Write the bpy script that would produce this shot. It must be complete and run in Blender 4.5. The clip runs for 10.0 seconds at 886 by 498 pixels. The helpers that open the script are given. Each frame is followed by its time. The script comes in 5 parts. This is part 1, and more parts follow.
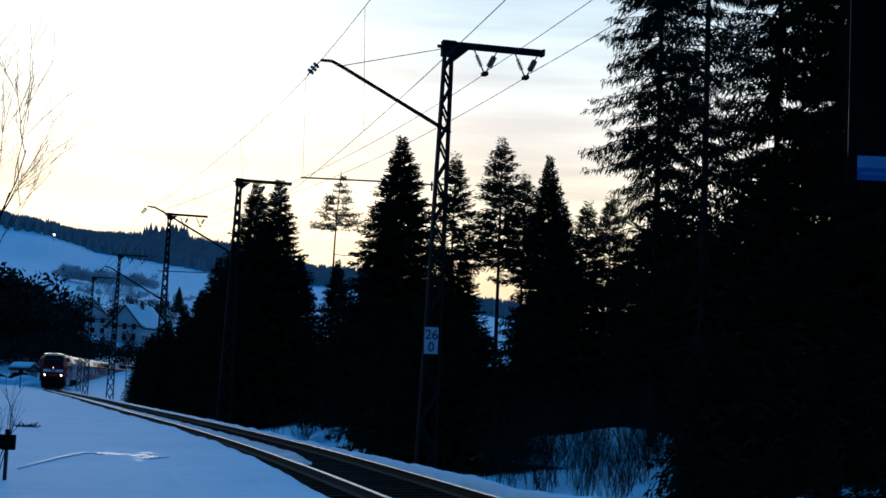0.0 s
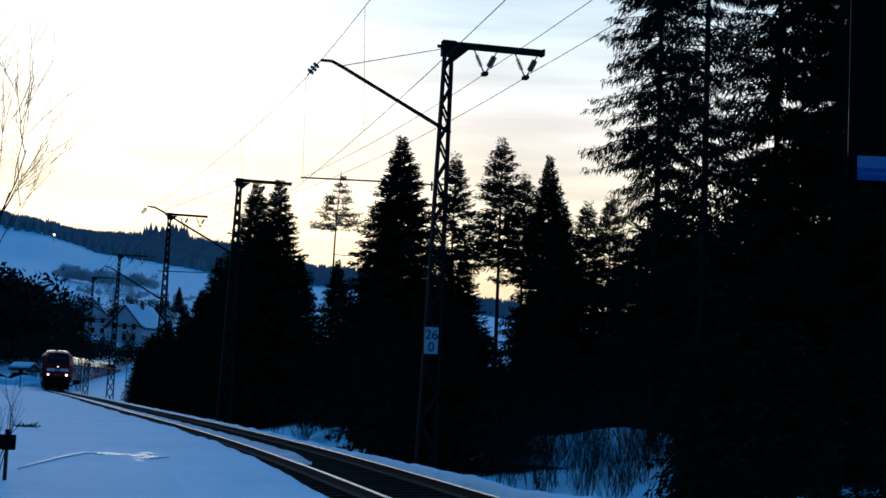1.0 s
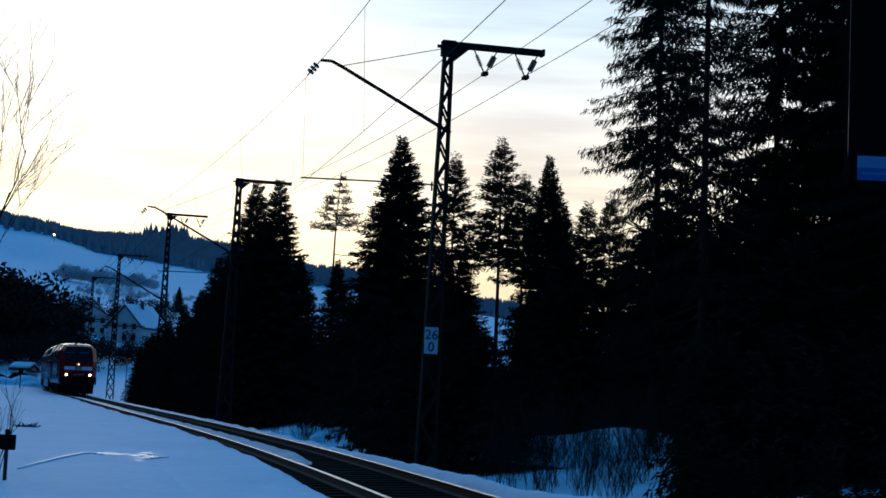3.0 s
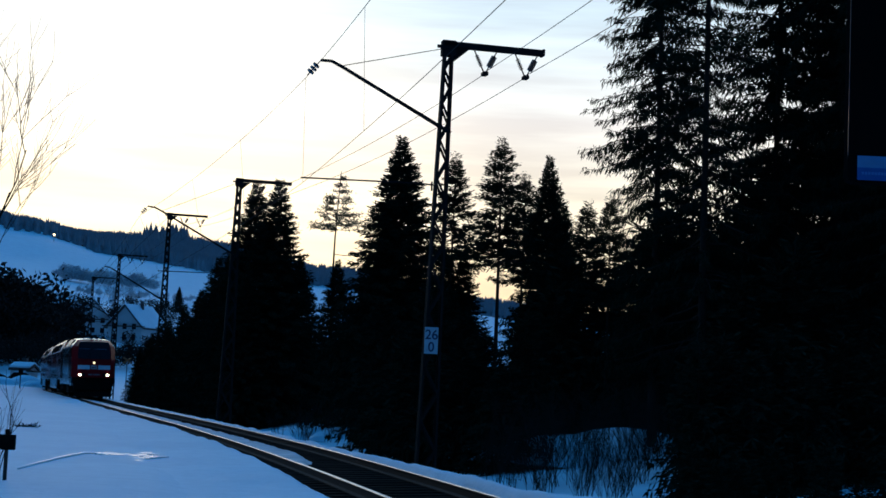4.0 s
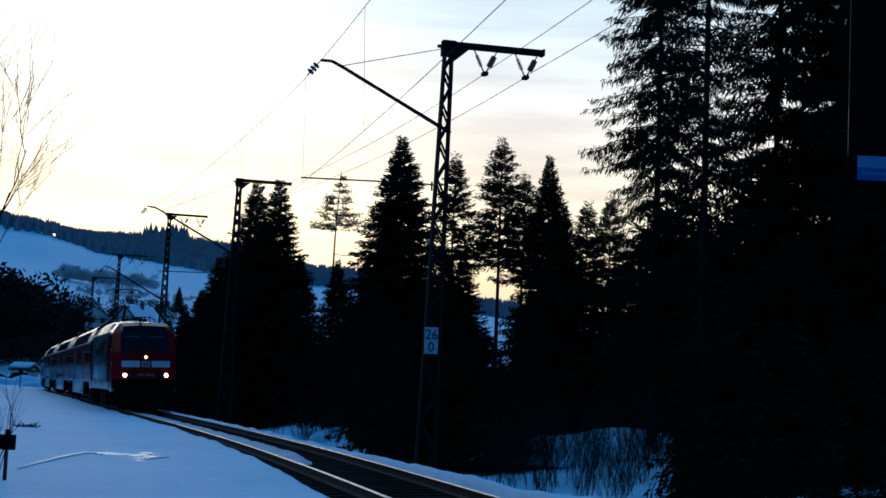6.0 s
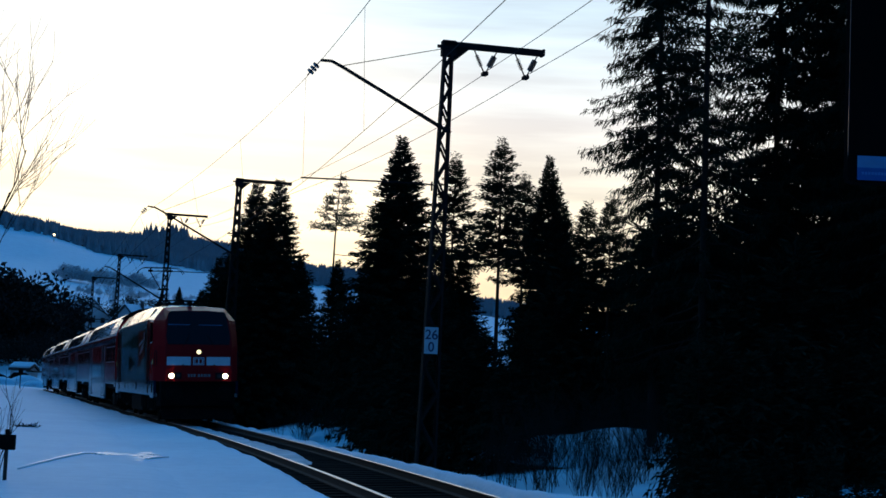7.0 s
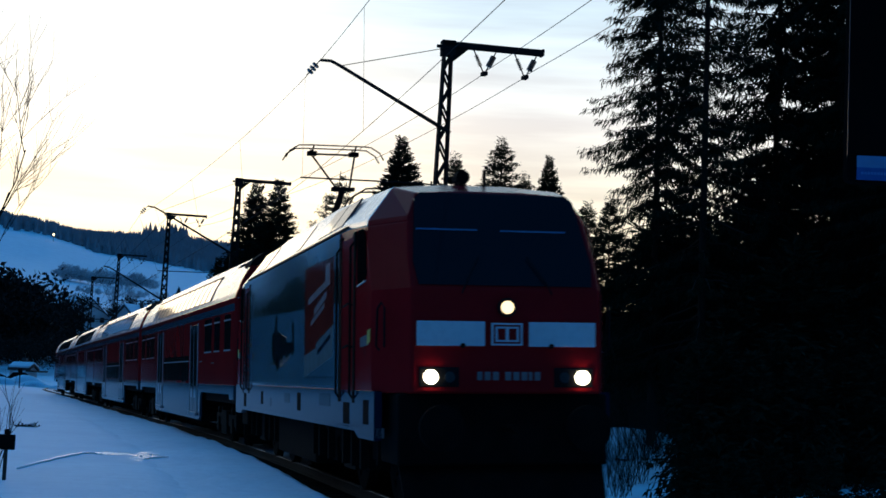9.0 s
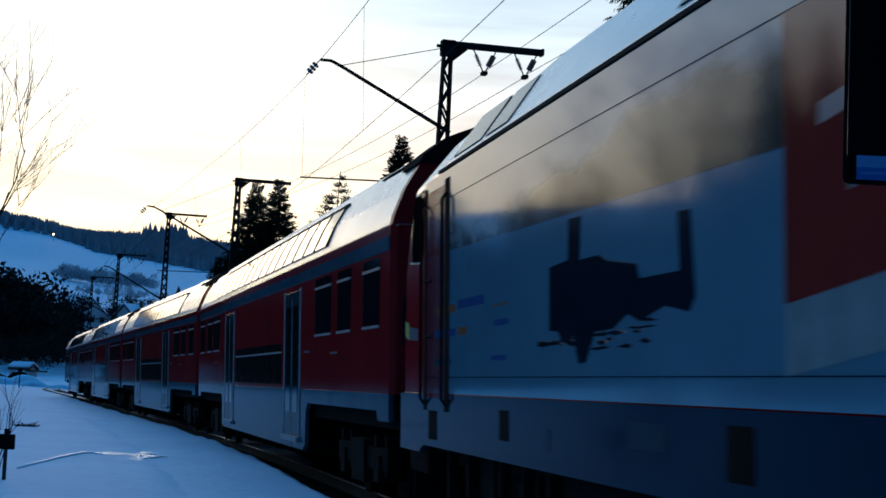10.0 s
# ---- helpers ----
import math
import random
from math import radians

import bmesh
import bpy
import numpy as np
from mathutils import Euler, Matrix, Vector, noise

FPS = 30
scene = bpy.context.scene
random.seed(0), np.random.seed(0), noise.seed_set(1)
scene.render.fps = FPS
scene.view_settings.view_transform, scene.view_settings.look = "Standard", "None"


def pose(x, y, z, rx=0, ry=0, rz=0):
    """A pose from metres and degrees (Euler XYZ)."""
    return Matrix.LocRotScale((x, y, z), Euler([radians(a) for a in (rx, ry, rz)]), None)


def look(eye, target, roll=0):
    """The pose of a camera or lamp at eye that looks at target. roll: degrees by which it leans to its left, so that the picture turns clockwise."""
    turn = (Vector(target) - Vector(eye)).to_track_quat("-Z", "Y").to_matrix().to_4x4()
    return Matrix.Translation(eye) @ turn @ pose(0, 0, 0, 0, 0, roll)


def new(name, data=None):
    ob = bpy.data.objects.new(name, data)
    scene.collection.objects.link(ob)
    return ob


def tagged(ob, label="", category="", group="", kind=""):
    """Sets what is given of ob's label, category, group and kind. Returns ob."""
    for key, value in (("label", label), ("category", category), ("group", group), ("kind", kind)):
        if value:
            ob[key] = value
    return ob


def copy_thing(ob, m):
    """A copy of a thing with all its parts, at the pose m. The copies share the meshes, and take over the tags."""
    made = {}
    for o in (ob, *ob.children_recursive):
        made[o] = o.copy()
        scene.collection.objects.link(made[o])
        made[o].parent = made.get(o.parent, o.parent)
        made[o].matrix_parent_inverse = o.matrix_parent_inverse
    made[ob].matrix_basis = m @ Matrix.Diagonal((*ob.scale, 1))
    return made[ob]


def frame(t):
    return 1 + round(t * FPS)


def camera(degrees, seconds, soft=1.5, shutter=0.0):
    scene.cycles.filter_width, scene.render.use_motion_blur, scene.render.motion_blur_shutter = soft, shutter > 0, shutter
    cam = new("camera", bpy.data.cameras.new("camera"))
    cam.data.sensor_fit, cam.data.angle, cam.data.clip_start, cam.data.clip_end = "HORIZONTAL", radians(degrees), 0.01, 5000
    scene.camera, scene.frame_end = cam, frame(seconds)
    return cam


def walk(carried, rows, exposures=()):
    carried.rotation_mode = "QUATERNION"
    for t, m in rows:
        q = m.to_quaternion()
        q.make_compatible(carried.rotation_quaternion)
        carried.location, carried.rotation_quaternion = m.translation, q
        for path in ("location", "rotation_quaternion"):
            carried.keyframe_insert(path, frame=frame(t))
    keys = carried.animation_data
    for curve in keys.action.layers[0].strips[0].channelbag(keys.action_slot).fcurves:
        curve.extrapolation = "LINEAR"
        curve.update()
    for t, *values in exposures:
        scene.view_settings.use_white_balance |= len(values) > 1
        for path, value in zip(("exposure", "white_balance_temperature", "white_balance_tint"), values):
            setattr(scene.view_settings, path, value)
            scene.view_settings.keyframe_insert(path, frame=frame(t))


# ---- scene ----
T_END = 10.0
cam = camera(30.31, T_END, soft=1.6, shutter=0.2)
EYE = (0.0, 0.0, 1.427)


def aim(turn, tilt):
    return pose(*EYE, 0, 0, turn) @ pose(0, 0, 0, 90 + 5.331 + tilt, 0, 0) @ pose(0, 0, 0, 0, 0, 2.495)


walk(cam, [(0, aim(0, 0)), (7.0, aim(0, 0)), (8.0, aim(-0.012, 0.002)), (9.0, aim(-0.02, -0.004)), (10.0, aim(-0.026, -0.014))],
     exposures=[(0, 0.0, 6500, 10), (10, 0.0, 6500, 10)])

# ---- the line of the track: arc length s grows away from the camera ----
NODES = [0, 40, 80, 120, 160, 200, 240, 280, 320]
BENDS = [-0.001625, -0.001858, 0.000411, -0.000311, 0.000284, 0.001523, 0.002399, 0.002783, 0.003025]
S = np.arange(-80.0, 460.5, 0.5)
BEND = np.interp(S, NODES, BENDS)
BEND[S < 0] = 0.0
HEAD = np.concatenate([[0.0], np.cumsum((BEND[1:] + BEND[:-1]) * 0.25)])
HEAD += -0.171302 - HEAD[160]
PX = np.concatenate([[0.0], np.cumsum((np.sin(HEAD[1:]) + np.sin(HEAD[:-1])) * 0.25)])
PY = np.concatenate([[0.0], np.cumsum((np.cos(HEAD[1:]) + np.cos(HEAD[:-1])) * 0.25)])
PX += 4.517316 - PX[160]
PY -= PY[160]


def rise(s):
    return 0.005713 * s - 0.0000055 * s * s


def cant(s):
    return 0.0397 * np.clip((190 - s) / 110, 0, 1)


def on(s, w, z=0.0, level=False):
    """A point s metres along the track, w metres beside it (plus is away from the camera), z above the rails."""
    h = float(np.interp(s, S, HEAD))
    lift = 0.0 if level else w * float(cant(s))
    return Vector((float(np.interp(s, S, PX)) + w * math.cos(h), float(np.interp(s, S, PY)) - w * math.sin(h), z + rise(s) + lift))


def along(s, w=0.0, z=0.0):
    """A pose at the track: x points across it, away from the camera; y along it, away; z up."""
    h = float(np.interp(s, S, HEAD))
    return Matrix.Translation(on(s, w, z, True)) @ Matrix.Rotation(-h, 4, "Z")


# ---- sky: the sun has just set behind the hills ahead ----
SUN_TURN = -0.235
world = bpy.data.worlds.new("evening_sky")
scene.world = world
world.use_nodes = True
wt = world.node_tree
for n in list(wt.nodes):
    wt.nodes.remove(n)


def wn(kind, **sets):
    n = wt.nodes.new(kind)
    for k, v in sets.items():
        n.inputs[k].default_value = v
    return n


def ramp_stops(node, stops, mode="LINEAR"):
    el = node.color_ramp.elements
    node.color_ramp.interpolation = mode
    while len(el) < len(stops):
        el.new(0.5)
    for e, (at, col) in zip(el, stops):
        e.position, e.color = at, (*col, 1)


w_out = wn("ShaderNodeOutputWorld")
w_bg = wn("ShaderNodeBackground", Strength=1.0)
w_co = wn("ShaderNodeTexCoord")
w_sky = wn("ShaderNodeTexSky")
w_sky.sky_type, w_sky.sun_disc = "NISHITA", False
w_sky.sun_elevation, w_sky.sun_rotation = radians(1.5), SUN_TURN
w_sep = wn("ShaderNodeSeparateXYZ")
wt.links.new(w_co.outputs["Generated"], w_sep.inputs[0])
# colour by height over the horizon, on the side where the sun set and on the far side
w_west, w_east = wn("ShaderNodeValToRGB"), wn("ShaderNodeValToRGB")
ramp_stops(w_west, [(0.0, (1.0, 0.68, 0.38)), (0.07, (1.0, 0.84, 0.57)), (0.12, (1.04, 0.98, 0.80)), (0.17, (1.0, 1.0, 0.97)),
                    (0.23, (0.76, 0.94, 1.06)), (0.42, (0.36, 0.68, 1.0)), (0.66, (0.02, 0.35, 0.90)), (1.0, (0.012, 0.29, 0.85))])
ramp_stops(w_east, [(0.0, (0.008, 0.018, 0.045)), (0.2, (0.006, 0.02, 0.055)), (0.55, (0.008, 0.065, 0.22)), (0.8, (0.008, 0.19, 0.58)), (1.0, (0.012, 0.29, 0.85))])
wt.links.new(w_sep.outputs["Z"], w_west.inputs[0])
wt.links.new(w_sep.outputs["Z"], w_east.inputs[0])
w_dot = wn("ShaderNodeVectorMath")
w_dot.operation = "DOT_PRODUCT"
w_dot.inputs[1].default_value = (math.sin(SUN_TURN), math.cos(SUN_TURN), 0)
wt.links.new(w_co.outputs["Generated"], w_dot.inputs[0])
w_side = wn("ShaderNodeMapRange")
w_side.interpolation_type = "SMOOTHSTEP"
for k, v in (("From Min", 0.1), ("From Max", 0.98)):
    w_side.inputs[k].default_value = v
wt.links.new(w_dot.outputs["Value"], w_side.inputs["Value"])
w_mix = wn("ShaderNodeMix")
w_mix.data_type = "RGBA"
wt.links.new(w_side.outputs[0], w_mix.inputs["Factor"])
wt.links.new(w_east.outputs[0], w_mix.inputs["A"])
wt.links.new(w_west.outputs[0], w_mix.inputs["B"])
# long thin cloud streaks
w_map = wn("ShaderNodeMapping")
w_map.inputs["Scale"].default_value = (2.2, 2.2, 26.0)
w_noise = wn("ShaderNodeTexNoise", Scale=1.6, Detail=5.0, Roughness=0.55)
w_cl = wn("ShaderNodeValToRGB")
ramp_stops(w_cl, [(0.34, (1.16, 1.15, 1.13)), (0.50, (1.0, 1.0, 1.0)), (0.64, (0.84, 0.82, 0.83))])
wt.links.new(w_co.outputs["Generated"], w_map.inputs["Vector"])
wt.links.new(w_map.outputs[0], w_noise.inputs["Vector"])
wt.links.new(w_noise.outputs["Fac"], w_cl.inputs[0])
w_mul = wn("ShaderNodeMix")
w_mul.data_type, w_mul.blend_type = "RGBA", "MULTIPLY"
w_mul.inputs["Factor"].default_value = 1.0
wt.links.new(w_mix.outputs["Result"], w_mul.inputs["A"])
wt.links.new(w_cl.outputs[0], w_mul.inputs["B"])
# bright glow low over the place where the sun went down
w_glow = wn("ShaderNodeVectorMath")
w_glow.operation = "DOT_PRODUCT"
w_glow.inputs[1].default_value = Vector((math.sin(SUN_TURN), math.cos(SUN_TURN), 0.12)).normalized()
wt.links.new(w_co.outputs["Generated"], w_glow.inputs[0])
w_gr = wn("ShaderNodeMapRange")
w_gr.interpolation_type = "SMOOTHERSTEP"
for k, v in (("From Min", 0.955), ("From Max", 1.0), ("To Max", 0.35)):
    w_gr.inputs[k].default_value = v
wt.links.new(w_glow.outputs["Value"], w_gr.inputs["Value"])
w_gc = wn("ShaderNodeMix")
w_gc.data_type, w_gc.blend_type = "RGBA", "ADD"
w_gc.inputs["B"].default_value = (1.0, 0.86, 0.55, 1)
wt.links.new(w_gr.outputs[0], w_gc.inputs["Factor"])
wt.links.new(w_mul.outputs["Result"], w_gc.inputs["A"])
w_add = wn("ShaderNodeMix")
w_add.data_type, w_add.blend_type = "RGBA", "ADD"
w_add.inputs["Factor"].default_value = 0.012
wt.links.new(w_gc.outputs["Result"], w_add.inputs["A"])
wt.links.new(w_sky.outputs[0], w_add.inputs["B"])
wt.links.new(w_add.outputs["Result"], w_bg.inputs["Color"])
wt.links.new(w_bg.outputs[0], w_out.inputs["Surface"])

sun = bpy.data.lights.new("sun", "SUN")
sun.energy, sun.angle, sun.color = 0.12, radians(12), (1.0, 0.78, 0.5)
sun_ob = new("sun", sun)
sun_ob.matrix_world = look((0, 0, 50), (-math.sin(SUN_TURN) * 100, -math.cos(SUN_TURN) * 100, 50 - 100 * math.tan(radians(5))))


# ---- materials ----
def material(name, base, rough=0.7, metal=0.0, second=None, scale=4.0, bump=0.0, bump_scale=30.0, rough_to=None, coat=0.0, glow=0.0,
             spec=0.5, per=None, stretch=(1, 1, 1), wear=0.0, wear_col=(0.05, 0.045, 0.04)):
    """A procedural surface: two tones mixed by noise at two sizes, a little relief, and wear."""
    m = bpy.data.materials.new(name)
    m.use_nodes = True
    t = m.node_tree
    b = t.nodes["Principled BSDF"]
    b.inputs["Roughness"].default_value = rough
    b.inputs["Metallic"].default_value = metal
    b.inputs["Specular IOR Level"].default_value = spec
    b.inputs["Coat Weight"].default_value = coat
    b.inputs["Coat Roughness"].default_value = 0.08
    co = t.nodes.new("ShaderNodeTexCoord")
    mp = t.nodes.new("ShaderNodeMapping")
    mp.inputs["Scale"].default_value = stretch
    t.links.new(co.outputs["Object"], mp.inputs["Vector"])

    def noise_node(sc, detail=4.0):
        n = t.nodes.new("ShaderNodeTexNoise")
        n.inputs["Scale"].default_value, n.inputs["Detail"].default_value = sc, detail
        t.links.new(mp.outputs[0], n.inputs["Vector"])
        return n

    def mixer(fac, a, c, lo=0.35, hi=0.65):
        r = t.nodes.new("ShaderNodeMapRange")
        r.inputs["From Min"].default_value, r.inputs["From Max"].default_value = lo, hi
        t.links.new(fac, r.inputs["Value"])
        x = t.nodes.new("ShaderNodeMix")
        x.data_type = "RGBA"
        t.links.new(r.outputs[0], x.inputs["Factor"])
        for key, v in (("A", a), ("B", c)):
            if isinstance(v, tuple):
                x.inputs[key].default_value = (*v, 1)
            else:
                t.links.new(v, x.inputs[key])
        return x.outputs["Result"]

    second = second or tuple(c * 0.8 for c in base)
    big, fine = noise_node(scale), noise_node(scale * 9)
    col = mixer(big.outputs["Fac"], base, second)
    col = mixer(fine.outputs["Fac"], col, tuple(0.5 * (a + c) * 0.9 for a, c in zip(base, second)), 0.45, 0.9)
    if wear:
        col = mixer(noise_node(scale * 2.3, 8.0).outputs["Fac"], col, wear_col, 0.68 - wear * 0.2, 0.78)
    if per:
        info = t.nodes.new("ShaderNodeObjectInfo" if per == "object" else "ShaderNodeNewGeometry")
        h = t.nodes.new("ShaderNodeHueSaturation")
        r = t.nodes.new("ShaderNodeMapRange")
        r.inputs["To Min"].default_value, r.inputs["To Max"].default_value = 0.65, 1.35
        t.links.new(info.outputs["Random" if per == "object" else "Random Per Island"], r.inputs["Value"])
        t.links.new(r.outputs[0], h.inputs["Value"])
        t.links.new(col, h.inputs["Color"])
        col = h.outputs[0]
    t.links.new(col, b.inputs["Base Color"])
    if rough_to is not None:
        r = t.nodes.new("ShaderNodeMapRange")
        r.inputs["To Min"].default_value, r.inputs["To Max"].default_value = rough, rough_to
        t.links.new(fine.outputs["Fac"], r.inputs["Value"])
        t.links.new(r.outputs[0], b.inputs["Roughness"])
    if bump:
        n = noise_node(bump_scale, 6.0)
        u = t.nodes.new("ShaderNodeBump")
        u.inputs["Strength"].default_value, u.inputs["Distance"].default_value = bump, 0.03
        t.links.new(n.outputs["Fac"], u.inputs["Height"])
        t.links.new(u.outputs[0], b.inputs["Normal"])
    if glow:
        b.inputs["Emission Color"].default_value = (*base, 1)
        b.inputs["Emission Strength"].default_value = glow
    return m


SNOW = material("snow", (0.76, 0.84, 0.87), 0.55, second=(0.70, 0.77, 0.81), scale=0.25, bump=1.0, bump_scale=5.0, rough_to=0.75, spec=0.35)
CRUST = material("icy_snow_crust", (0.88, 0.90, 0.92), 0.24, second=(0.82, 0.85, 0.88), scale=2.0, bump=0.12, bump_scale=9, rough_to=0.4, spec=0.5)
OLD_SNOW = material("old_snow", (0.62, 0.63, 0.65), 0.6, second=(0.40, 0.40, 0.41), scale=1.2, bump=0.6, bump_scale=9, wear=0.35, wear_col=(0.12, 0.11, 0.10))
BALLAST = material("ballast", (0.036, 0.033, 0.031), 0.95, second=(0.020, 0.018, 0.017), scale=3, bump=1.0, bump_scale=22, spec=0.01)
SLEEPER = material("sleeper_wood", (0.034, 0.029, 0.025), 0.95, second=(0.02, 0.017, 0.015), scale=3, bump=0.5, bump_scale=20, per="object", spec=0.01)
RAIL = material("rail_side", (0.05, 0.035, 0.027), 0.85, spec=0.15, second=(0.06, 0.04, 0.03), scale=6, bump=0.3)
RAIL_TOP = material("rail_head", (0.62, 0.58, 0.56), 0.32, 1.0, second=(0.5, 0.46, 0.44), scale=2, rough_to=0.45)
STEEL = material("mast_steel", (0.022, 0.021, 0.020), 0.9, second=(0.018, 0.016, 0.014), scale=3, bump=0.2, spec=0.03, wear=0.3, wear_col=(0.045, 0.026, 0.016))
WIRE = material("wire_copper", (0.035, 0.032, 0.03), 0.8, 0.0, spec=0.1)
CERAMIC = material("brown_ceramic", (0.06, 0.035, 0.025), 0.25, coat=0.4)
NEEDLE = material("spruce_needles", (0.020, 0.027, 0.016), 0.9, second=(0.013, 0.019, 0.012), scale=0.8, spec=0.0, per="island")
PINE_NEEDLE = material("pine_needles", (0.045, 0.055, 0.03), 0.85, second=(0.03, 0.04, 0.026), scale=0.8, spec=0.2, per="island")
BARK = material("bark", (0.04, 0.032, 0.026), 0.95, spec=0.05, second=(0.03, 0.025, 0.02), scale=3, bump=0.8, bump_scale=12, stretch=(1, 1, 0.25))
TWIG = material("twig_bark", (0.030, 0.023, 0.019), 0.9, second=(0.02, 0.016, 0.013), scale=3, spec=0.05)
# far conifers in a raised pale tone: distance haze put into the colour
HAZED = material("hazed_conifers", (0.30, 0.31, 0.32), 0.9, second=(0.24, 0.25, 0.265), scale=0.02, spec=0.1)
HEDGE = material("frosted_hedge", (0.60, 0.59, 0.59), 0.9, second=(0.45, 0.44, 0.45), scale=0.05, spec=0.1, per="island")
RED = material("traffic_red_paint", (0.36, 0.016, 0.016), 0.08, second=(0.29, 0.013, 0.014), scale=0.6, rough_to=0.12, spec=0.006, wear=0.10, wear_col=(0.13, 0.02, 0.02))
CAB_RED = material("cab_red_paint", (0.42, 0.012, 0.015), 0.16, second=(0.35, 0.010, 0.013), scale=0.6, spec=0.012, wear=0.12, wear_col=(0.16, 0.02, 0.02))
# light grey paint with the blue dusk shade put into its base colour
GREY = material("shaded_light_grey_paint", (0.045, 0.088, 0.112), 0.10, second=(0.035, 0.068, 0.088), scale=0.8, spec=0.010, wear=0.2, wear_col=(0.08, 0.085, 0.09))
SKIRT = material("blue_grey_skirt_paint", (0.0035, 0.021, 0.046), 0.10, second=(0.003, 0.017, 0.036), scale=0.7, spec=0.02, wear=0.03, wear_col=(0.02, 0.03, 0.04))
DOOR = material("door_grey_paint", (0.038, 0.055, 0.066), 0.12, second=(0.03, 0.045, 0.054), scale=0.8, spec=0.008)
ROOF = material("silver_roof_paint", (0.62, 0.62, 0.62), 0.20, 0.45, second=(0.50, 0.50, 0.51), scale=0.7, rough_to=0.30, wear=0.12, wear_col=(0.25, 0.24, 0.23))
WRAP = material("wrap_pale_blue_print", (0.15, 0.275, 0.325), 0.07, second=(0.115, 0.225, 0.28), scale=0.35, spec=0.46)


def print_landscape(m):
    """Adds to the pale print a dark wooded hill under a pale sky, with soft tree tops and a straight lower shore."""
    t = m.node_tree
    b = t.nodes["Principled BSDF"]
    pale = b.inputs["Base Color"].links[0].from_socket
    co = t.nodes.new("ShaderNodeTexCoord")
    sep = t.nodes.new("ShaderNodeSeparateXYZ")
    t.links.new(co.outputs["Object"], sep.inputs[0])

    def calc(op, a, c):
        n = t.nodes.new("ShaderNodeMath")
        n.operation = op
        for i, v in enumerate((a, c)):
            if isinstance(v, float):
                n.inputs[i].default_value = v
            else:
                t.links.new(v, n.inputs[i])
        return n.outputs[0]

    def step(v, lo, hi):
        n = t.nodes.new("ShaderNodeMapRange")
        n.interpolation_type = "SMOOTHSTEP"
        n.inputs["From Min"].default_value, n.inputs["From Max"].default_value = lo, hi
        t.links.new(v, n.inputs["Value"])
        return n.outputs[0]

    def noise(scale, stretch):
        mp = t.nodes.new("ShaderNodeMapping")
        mp.inputs["Scale"].default_value = stretch
        t.links.new(co.outputs["Object"], mp.inputs["Vector"])
        n = t.nodes.new("ShaderNodeTexNoise")
        n.inputs["Scale"].default_value, n.inputs["Detail"].default_value = scale, 6.0
        t.links.new(mp.outputs[0], n.inputs["Vector"])
        return n.outputs["Fac"]

    def blend(fac, a, c):
        x = t.nodes.new("ShaderNodeMix")
        x.data_type = "RGBA"
        t.links.new(fac, x.inputs["Factor"])
        for key, v in (("A", a), ("B", c)):
            if isinstance(v, tuple):
                x.inputs[key].default_value = (*v, 1)
            else:
                t.links.new(v, x.inputs[key])
        return x.outputs["Result"]

    u = calc("SUBTRACT", 8.9, sep.outputs["Y"])
    crest = t.nodes.new("ShaderNodeValToRGB")
    ramp_stops(crest, [(x / 18, ((h - 2.5,) * 3)) for x, h in ((3.3, 3.10), (6.6, 3.14), (7.7, 3.24), (8.8, 3.22), (10.2, 3.06), (11.4, 3.04), (12.2, 2.98), (15.8, 3.02))], "EASE")
    t.links.new(calc("DIVIDE", u, 18.0), crest.inputs[0])
    top = calc("ADD", crest.outputs[0], 2.5)
    rough_z = calc("ADD", sep.outputs["Z"], calc("MULTIPLY", calc("SUBTRACT", noise(2.2, (1, 0.6, 1.4)), 0.5), 0.34))
    below = step(calc("SUBTRACT", top, rough_z), -0.07, 0.10)
    shore = calc("ADD", calc("MULTIPLY", u, 0.0155), 2.575)
    above = step(calc("SUBTRACT", sep.outputs["Z"], shore), -0.012, 0.012)
    wood = blend(step(noise(5.0, (1, 0.7, 1)), 0.35, 0.7), (0.026, 0.044, 0.040), (0.055, 0.073, 0.066))
    wood = blend(calc("MULTIPLY", step(u, 11.4, 12.0), step(noise(6.0, (1, 0.5, 1)), 0.3, 0.7)), wood, (0.20, 0.22, 0.21))
    sky = blend(step(noise(1.2, (1, 0.5, 1.5)), 0.35, 0.65), (0.20, 0.27, 0.29), (0.28, 0.29, 0.27))
    t.links.new(blend(above, pale, blend(below, sky, wood)), b.inputs["Base Color"])


print_landscape(WRAP)
WRAP_DARK = material("wrap_navy_print", (0.012, 0.018, 0.03), 0.07, spec=0.22)
WRAP_RED = material("wrap_red_print", (0.32, 0.03, 0.022), 0.07, second=(0.26, 0.026, 0.02), spec=0.22)
WRAP_CREAM = material("wrap_cream_print", (0.30, 0.32, 0.31), 0.07, spec=0.22)
PRINT = material("pale_print", (0.34, 0.25, 0.24), 0.2, spec=0.15)
ORANGE = material("orange_print", (0.40, 0.14, 0.06), 0.10, spec=0.1)
BLUE_PRINT = material("blue_print", (0.06, 0.11, 0.26), 0.10, spec=0.1)
YELLOW = material("yellow_print", (0.65, 0.48, 0.05), 0.4)
WHITE = material("white_paint", (0.76, 0.77, 0.78), 0.35, second=(0.70, 0.71, 0.72), scale=1.5, coat=0.2)
BLACK = material("black_grime", (0.007, 0.0065, 0.006), 0.9, second=(0.011, 0.010, 0.009), scale=3, bump=0.3, spec=0.03)
RUBBER = material("black_rubber", (0.012, 0.012, 0.013), 0.8, spec=0.1)
GLASS = material("dark_tinted_glass", (0.006, 0.008, 0.012), 0.06, second=(0.008, 0.010, 0.014), scale=0.5, spec=0.06)
